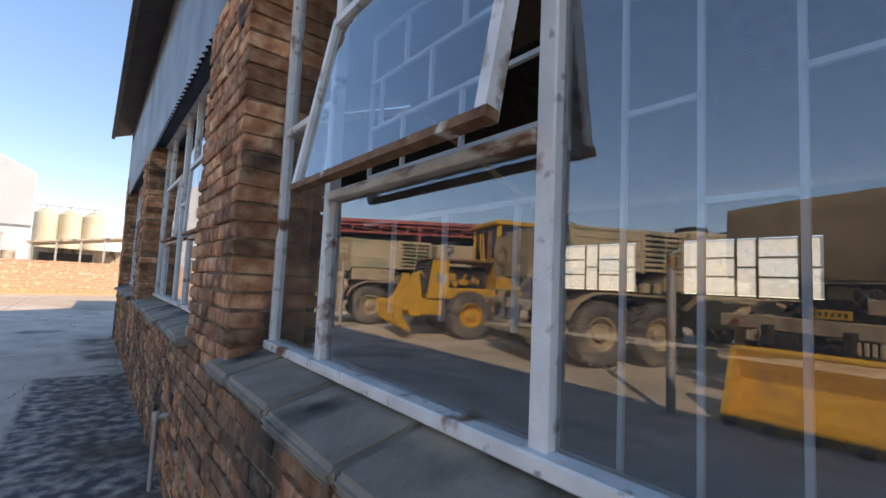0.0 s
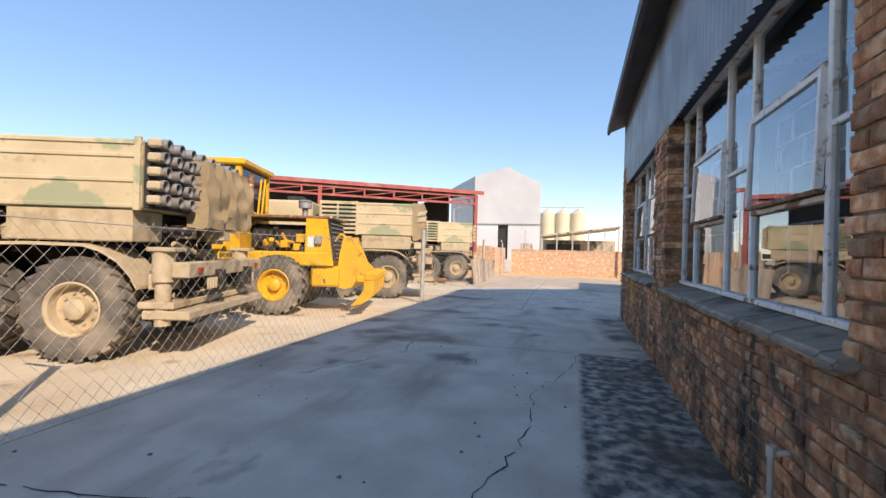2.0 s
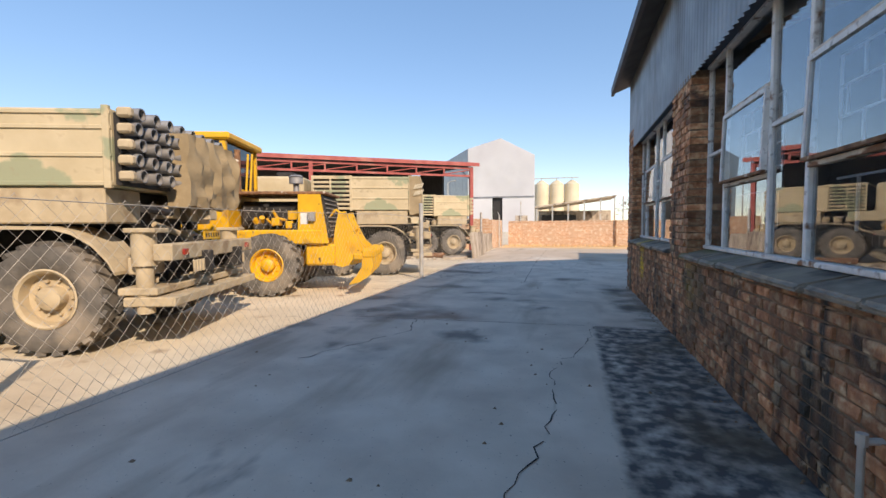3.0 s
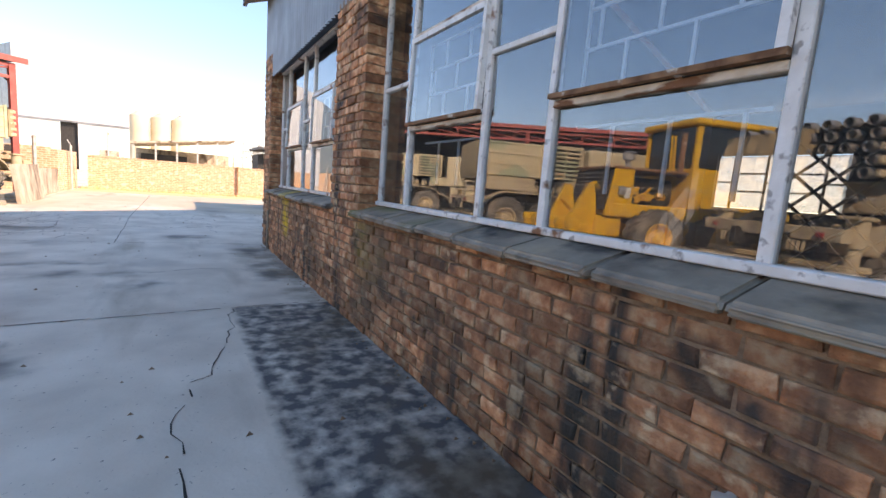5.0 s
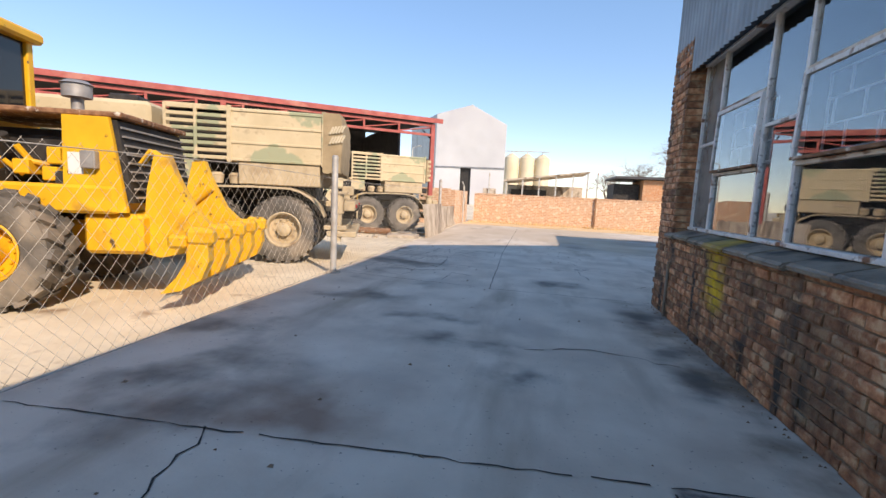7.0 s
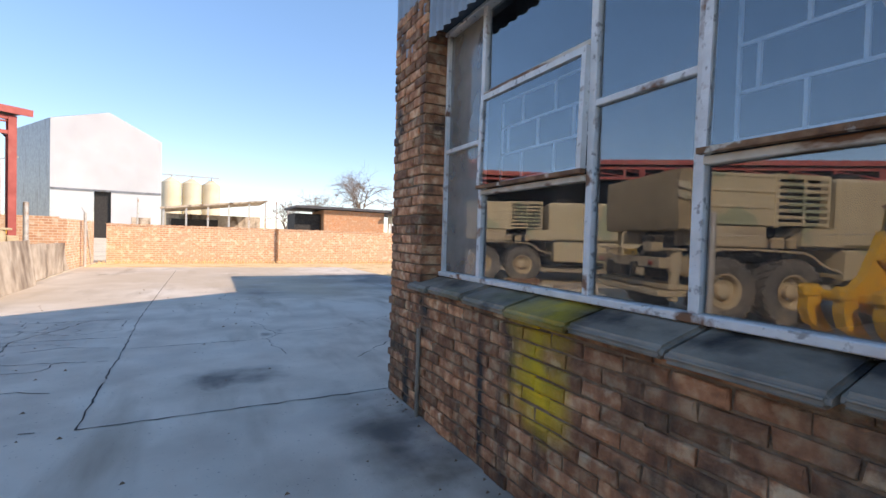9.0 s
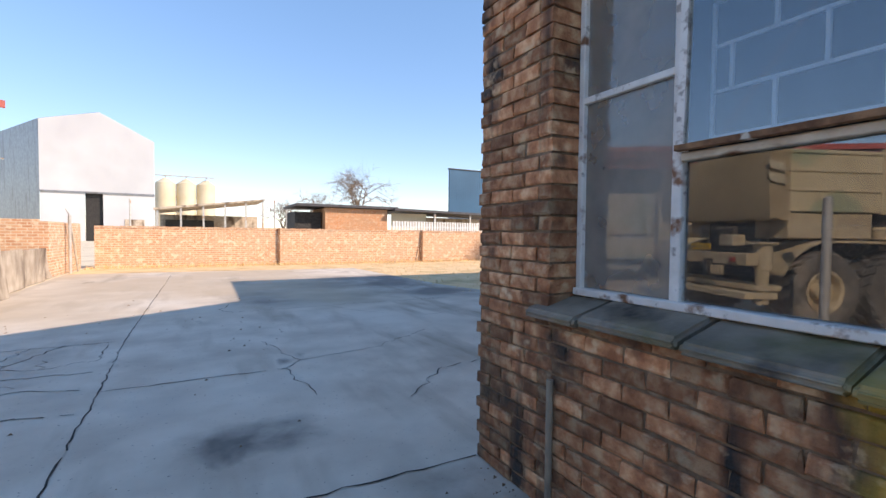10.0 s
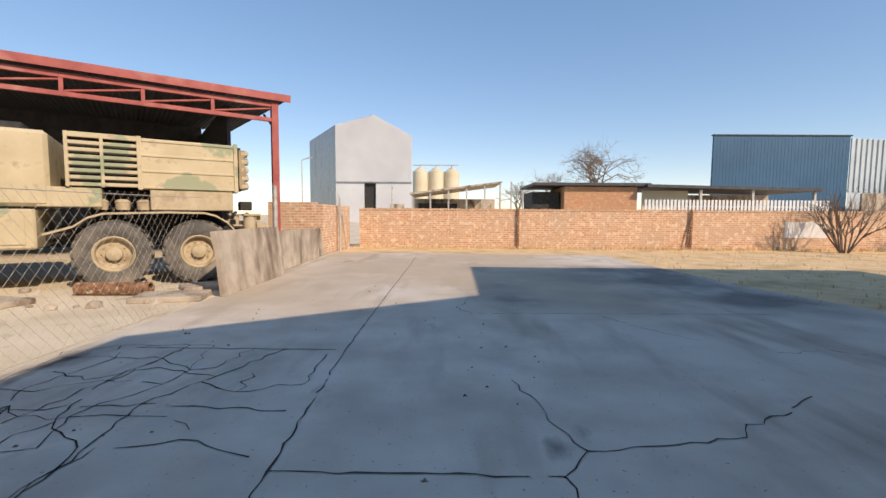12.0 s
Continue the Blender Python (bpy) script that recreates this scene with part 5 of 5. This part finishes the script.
part("lamp_head", bbox(0.7, 1.2, -0.3, -0.05, 7.38, 7.5, bev=0.02), M["galv"], sl)


# ---- bare trees and shrubs ----
def branch(bm, p, d, length, r, depth, rnd, spread):
    q = p + d * length
    rod(bm, p, q, r, r * 0.68, n=5 if depth > 1 else 3, caps=False)
    if depth == 0:
        return
    for _ in range(rnd.choice((2, 3, 3))):
        nd = (d + Vector((rnd.gauss(0, spread), rnd.gauss(0, spread), rnd.gauss(0.05, spread * 0.7)))).normalized()
        branch(bm, p.lerp(q, rnd.uniform(0.55, 1.0)), nd, length * rnd.uniform(0.62, 0.88), r * 0.6, depth - 1, rnd, spread)


def bare_tree(x, y, h, seed, label, stems=1, spread=0.5, depth=6, r=0.25, name="bare_tree"):
    rnd = random.Random(seed)
    t = thing(name, label, "tree" if stems == 1 else "shrub", pose(x, y, 0))
    if stems == 1:
        part("trunk", brod((0, 0, 0), (0, 0, h * 0.28), r, r * 0.8, n=8), M["bark"], t)
    bm = bmesh.new()
    for k in range(4 if stems == 1 else stems):
        a = rnd.uniform(0, 6.28)
        tilt = rnd.uniform(0.3, 0.8) if stems == 1 else rnd.uniform(0.15, 0.75)
        d = Vector((math.cos(a) * tilt, math.sin(a) * tilt, 1)).normalized()
        base = Vector((0, 0, h * 0.26)) if stems == 1 else Vector((math.cos(a) * 0.12, math.sin(a) * 0.12, 0))
        branch(bm, base, d, h * (0.24 if stems == 1 else 0.27), r * (0.6 if stems == 1 else 1), depth, rnd, spread)
    part("crown", bm, M["bark"], t)
    return t


bare_tree(19.5, 72, 13.5, 5, "leafless spreading tree beyond the outbuilding", r=0.26, spread=0.95)
bare_tree(14.5, 78, 10, 8, "smaller leafless tree beyond the outbuilding", r=0.2, spread=0.95)
bare_tree(10.5, 82, 7.5, 28, "small hazy leafless tree in the distance", r=0.2, spread=0.6)
bare_tree(14.6, 28.6, 3.6, 11, "bare many-stemmed shrub before the boundary wall", stems=11, spread=0.35, depth=3, r=0.035, name="bare_shrub")
for k, x in enumerate((19.0, 22.0, 25.5, 30.0)):
    bare_tree(x, 29.0, 3.0 + 0.3 * (k % 2), 20 + k, "bare many-stemmed shrub before the boundary wall", stems=9, spread=0.4, depth=3, r=0.03, name="bare_shrub")

# dry grass along the wall foot and over the verge
rnd = random.Random(12)
verts, faces = [], []
for k in range(4600):
    if k < 2500:
        x, y = rnd.uniform(-4.4, 24), 29.75 - abs(rnd.gauss(0, 0.25))
    else:
        x, y = rnd.uniform(4.9, 24), rnd.uniform(17.5, 29.7)
        if x < 6.2 and y < 18:
            continue
    h = rnd.uniform(0.03, 0.13) * (1.6 if k < 2500 else 0.8)
    a = rnd.uniform(0, 3.14)
    w = 0.012
    dx, dy = math.cos(a) * w, math.sin(a) * w
    lx, ly = rnd.gauss(0, 0.05), rnd.gauss(0, 0.05)
    i = len(verts)
    verts += [(x - dx, y - dy, -0.01), (x + dx, y + dy, -0.01), (x + lx, y + ly, h)]
    faces.append((i, i + 1, i + 2))
me = bpy.data.meshes.new("dry_grass")
me.from_pydata(verts, [], faces)
me.materials.append(M["straw"])
tagged(new("dry_grass", me), "dry straw-coloured grass tufts along the wall", "grass", kind="stuff")


# small dark litter and grit on the slab
rnd = random.Random(21)
verts, faces = [], []
for k in range(330):
    if k < 150:
        x, y = rnd.uniform(-3.6, 0.9), rnd.uniform(1.0, 20.0)
    else:
        x, y = 0.93 - abs(rnd.gauss(0, 0.07)), rnd.uniform(-2.0, 11.4)
    s = rnd.uniform(0.004, 0.016) * (1.0 if k >= 150 else 1.2)
    i = len(verts)
    verts += [(x - s, y - s * rnd.uniform(0.4, 1), 0.001), (x + s, y - s * 0.5, 0.001), (x + s * 0.3, y + s, 0.001), (x, y, s * 0.9)]
    faces += [(i, i + 1, i + 3), (i + 1, i + 2, i + 3), (i + 2, i, i + 3)]
me = bpy.data.meshes.new("ground_litter")
me.from_pydata(verts, [], faces)
me.materials.append(M["mortar"])
tagged(new("ground_litter", me), "small dark grit and litter on the concrete", "litter", kind="stuff")


# ---- bricks of the workshop wall ----
def brick_points(w, d, h, rnd):
    """Corner points of a worn brick: back, shoulder and face rings; the face looks to -x."""
    j = lambda s=0.0065: rnd.uniform(-s, s)
    rings = []
    for x, inset in ((d, 0.0), (0.006, 0.001), (0.0, 0.011)):
        rings.append([(x + j(0.002), y + j(), z + j(0.0045)) for y, z in ((inset, inset), (w - inset, inset), (w - inset, h - inset), (inset, h - inset))])
    pts = [p for r in rings for p in r]
    fs = [(8, 11, 10, 9)]
    for a, b in ((0, 4), (4, 8)):
        for i in range(4):
            fs.append((a + i, b + i, b + (i + 1) % 4, a + (i + 1) % 4))
    return pts, fs


rnd = random.Random(77)
COURSE, LONG, HB, GAP = 0.078, 0.208, 0.066, 0.012
shared = {}


def brick_mesh(w, d):
    key = (round(w, 2), round(d, 2), rnd.randrange(4))
    if key not in shared:
        pts, fs = brick_points(key[0], key[1], HB, rnd)
        me = bpy.data.meshes.new("brick")
        me.from_pydata(pts, [], fs)
        me.materials.append(M["brick"])
        shared[key] = me
    return shared[key]


mass_v, mass_f = [], []


def lay(y0, y1, z0, z1, depth):
    row = 0
    z = z0
    while z + HB <= z1 + 0.02:
        y = y0 - (0 if row % 2 else LONG / 2)
        while y < y1 - 0.02:
            a, b = max(y, y0), min(y + LONG - GAP, y1)
            if b - a > 0.04:
                ox = FACE + rnd.uniform(-0.009, 0.008)
                if a > 8.3:
                    ob = new("brick", brick_mesh(b - a, depth))
                    ob.parent = wall
                    ob.matrix_basis = pose(ox, a, z + rnd.uniform(-0.002, 0.002), rnd.uniform(-0.8, 0.8), 0, rnd.uniform(-0.5, 0.5))
                else:
                    pts, fs = brick_points(b - a, depth, HB, rnd)
                    k = len(mass_v)
                    dz = rnd.uniform(-0.003, 0.003)
                    mass_v.extend((px + ox, py + a, pz + z + dz) for px, py, pz in pts)
                    mass_f.extend(tuple(k + i for i in f) for f in fs)
            y += LONG
        z += COURSE
        row += 1


lay(-3.5, END, 0.005, 0.93, 0.1)
for far in JAMBS:
    lay(far - WIN_W, far, 0.005 + 12 * COURSE, 1.0, 0.1)
for a, b in PIERS[1:]:
    lay(a, b, 0.005 + 12 * COURSE, 3.30 if b == END else 2.93, 0.21)
me = bpy.data.meshes.new("brickwork")
me.from_pydata(mass_v, [], mass_f)
me.materials.append(M["brickmass"])
ob = new("brickwork", me)
ob.parent = wall
tagged(ob, kind="stuff")
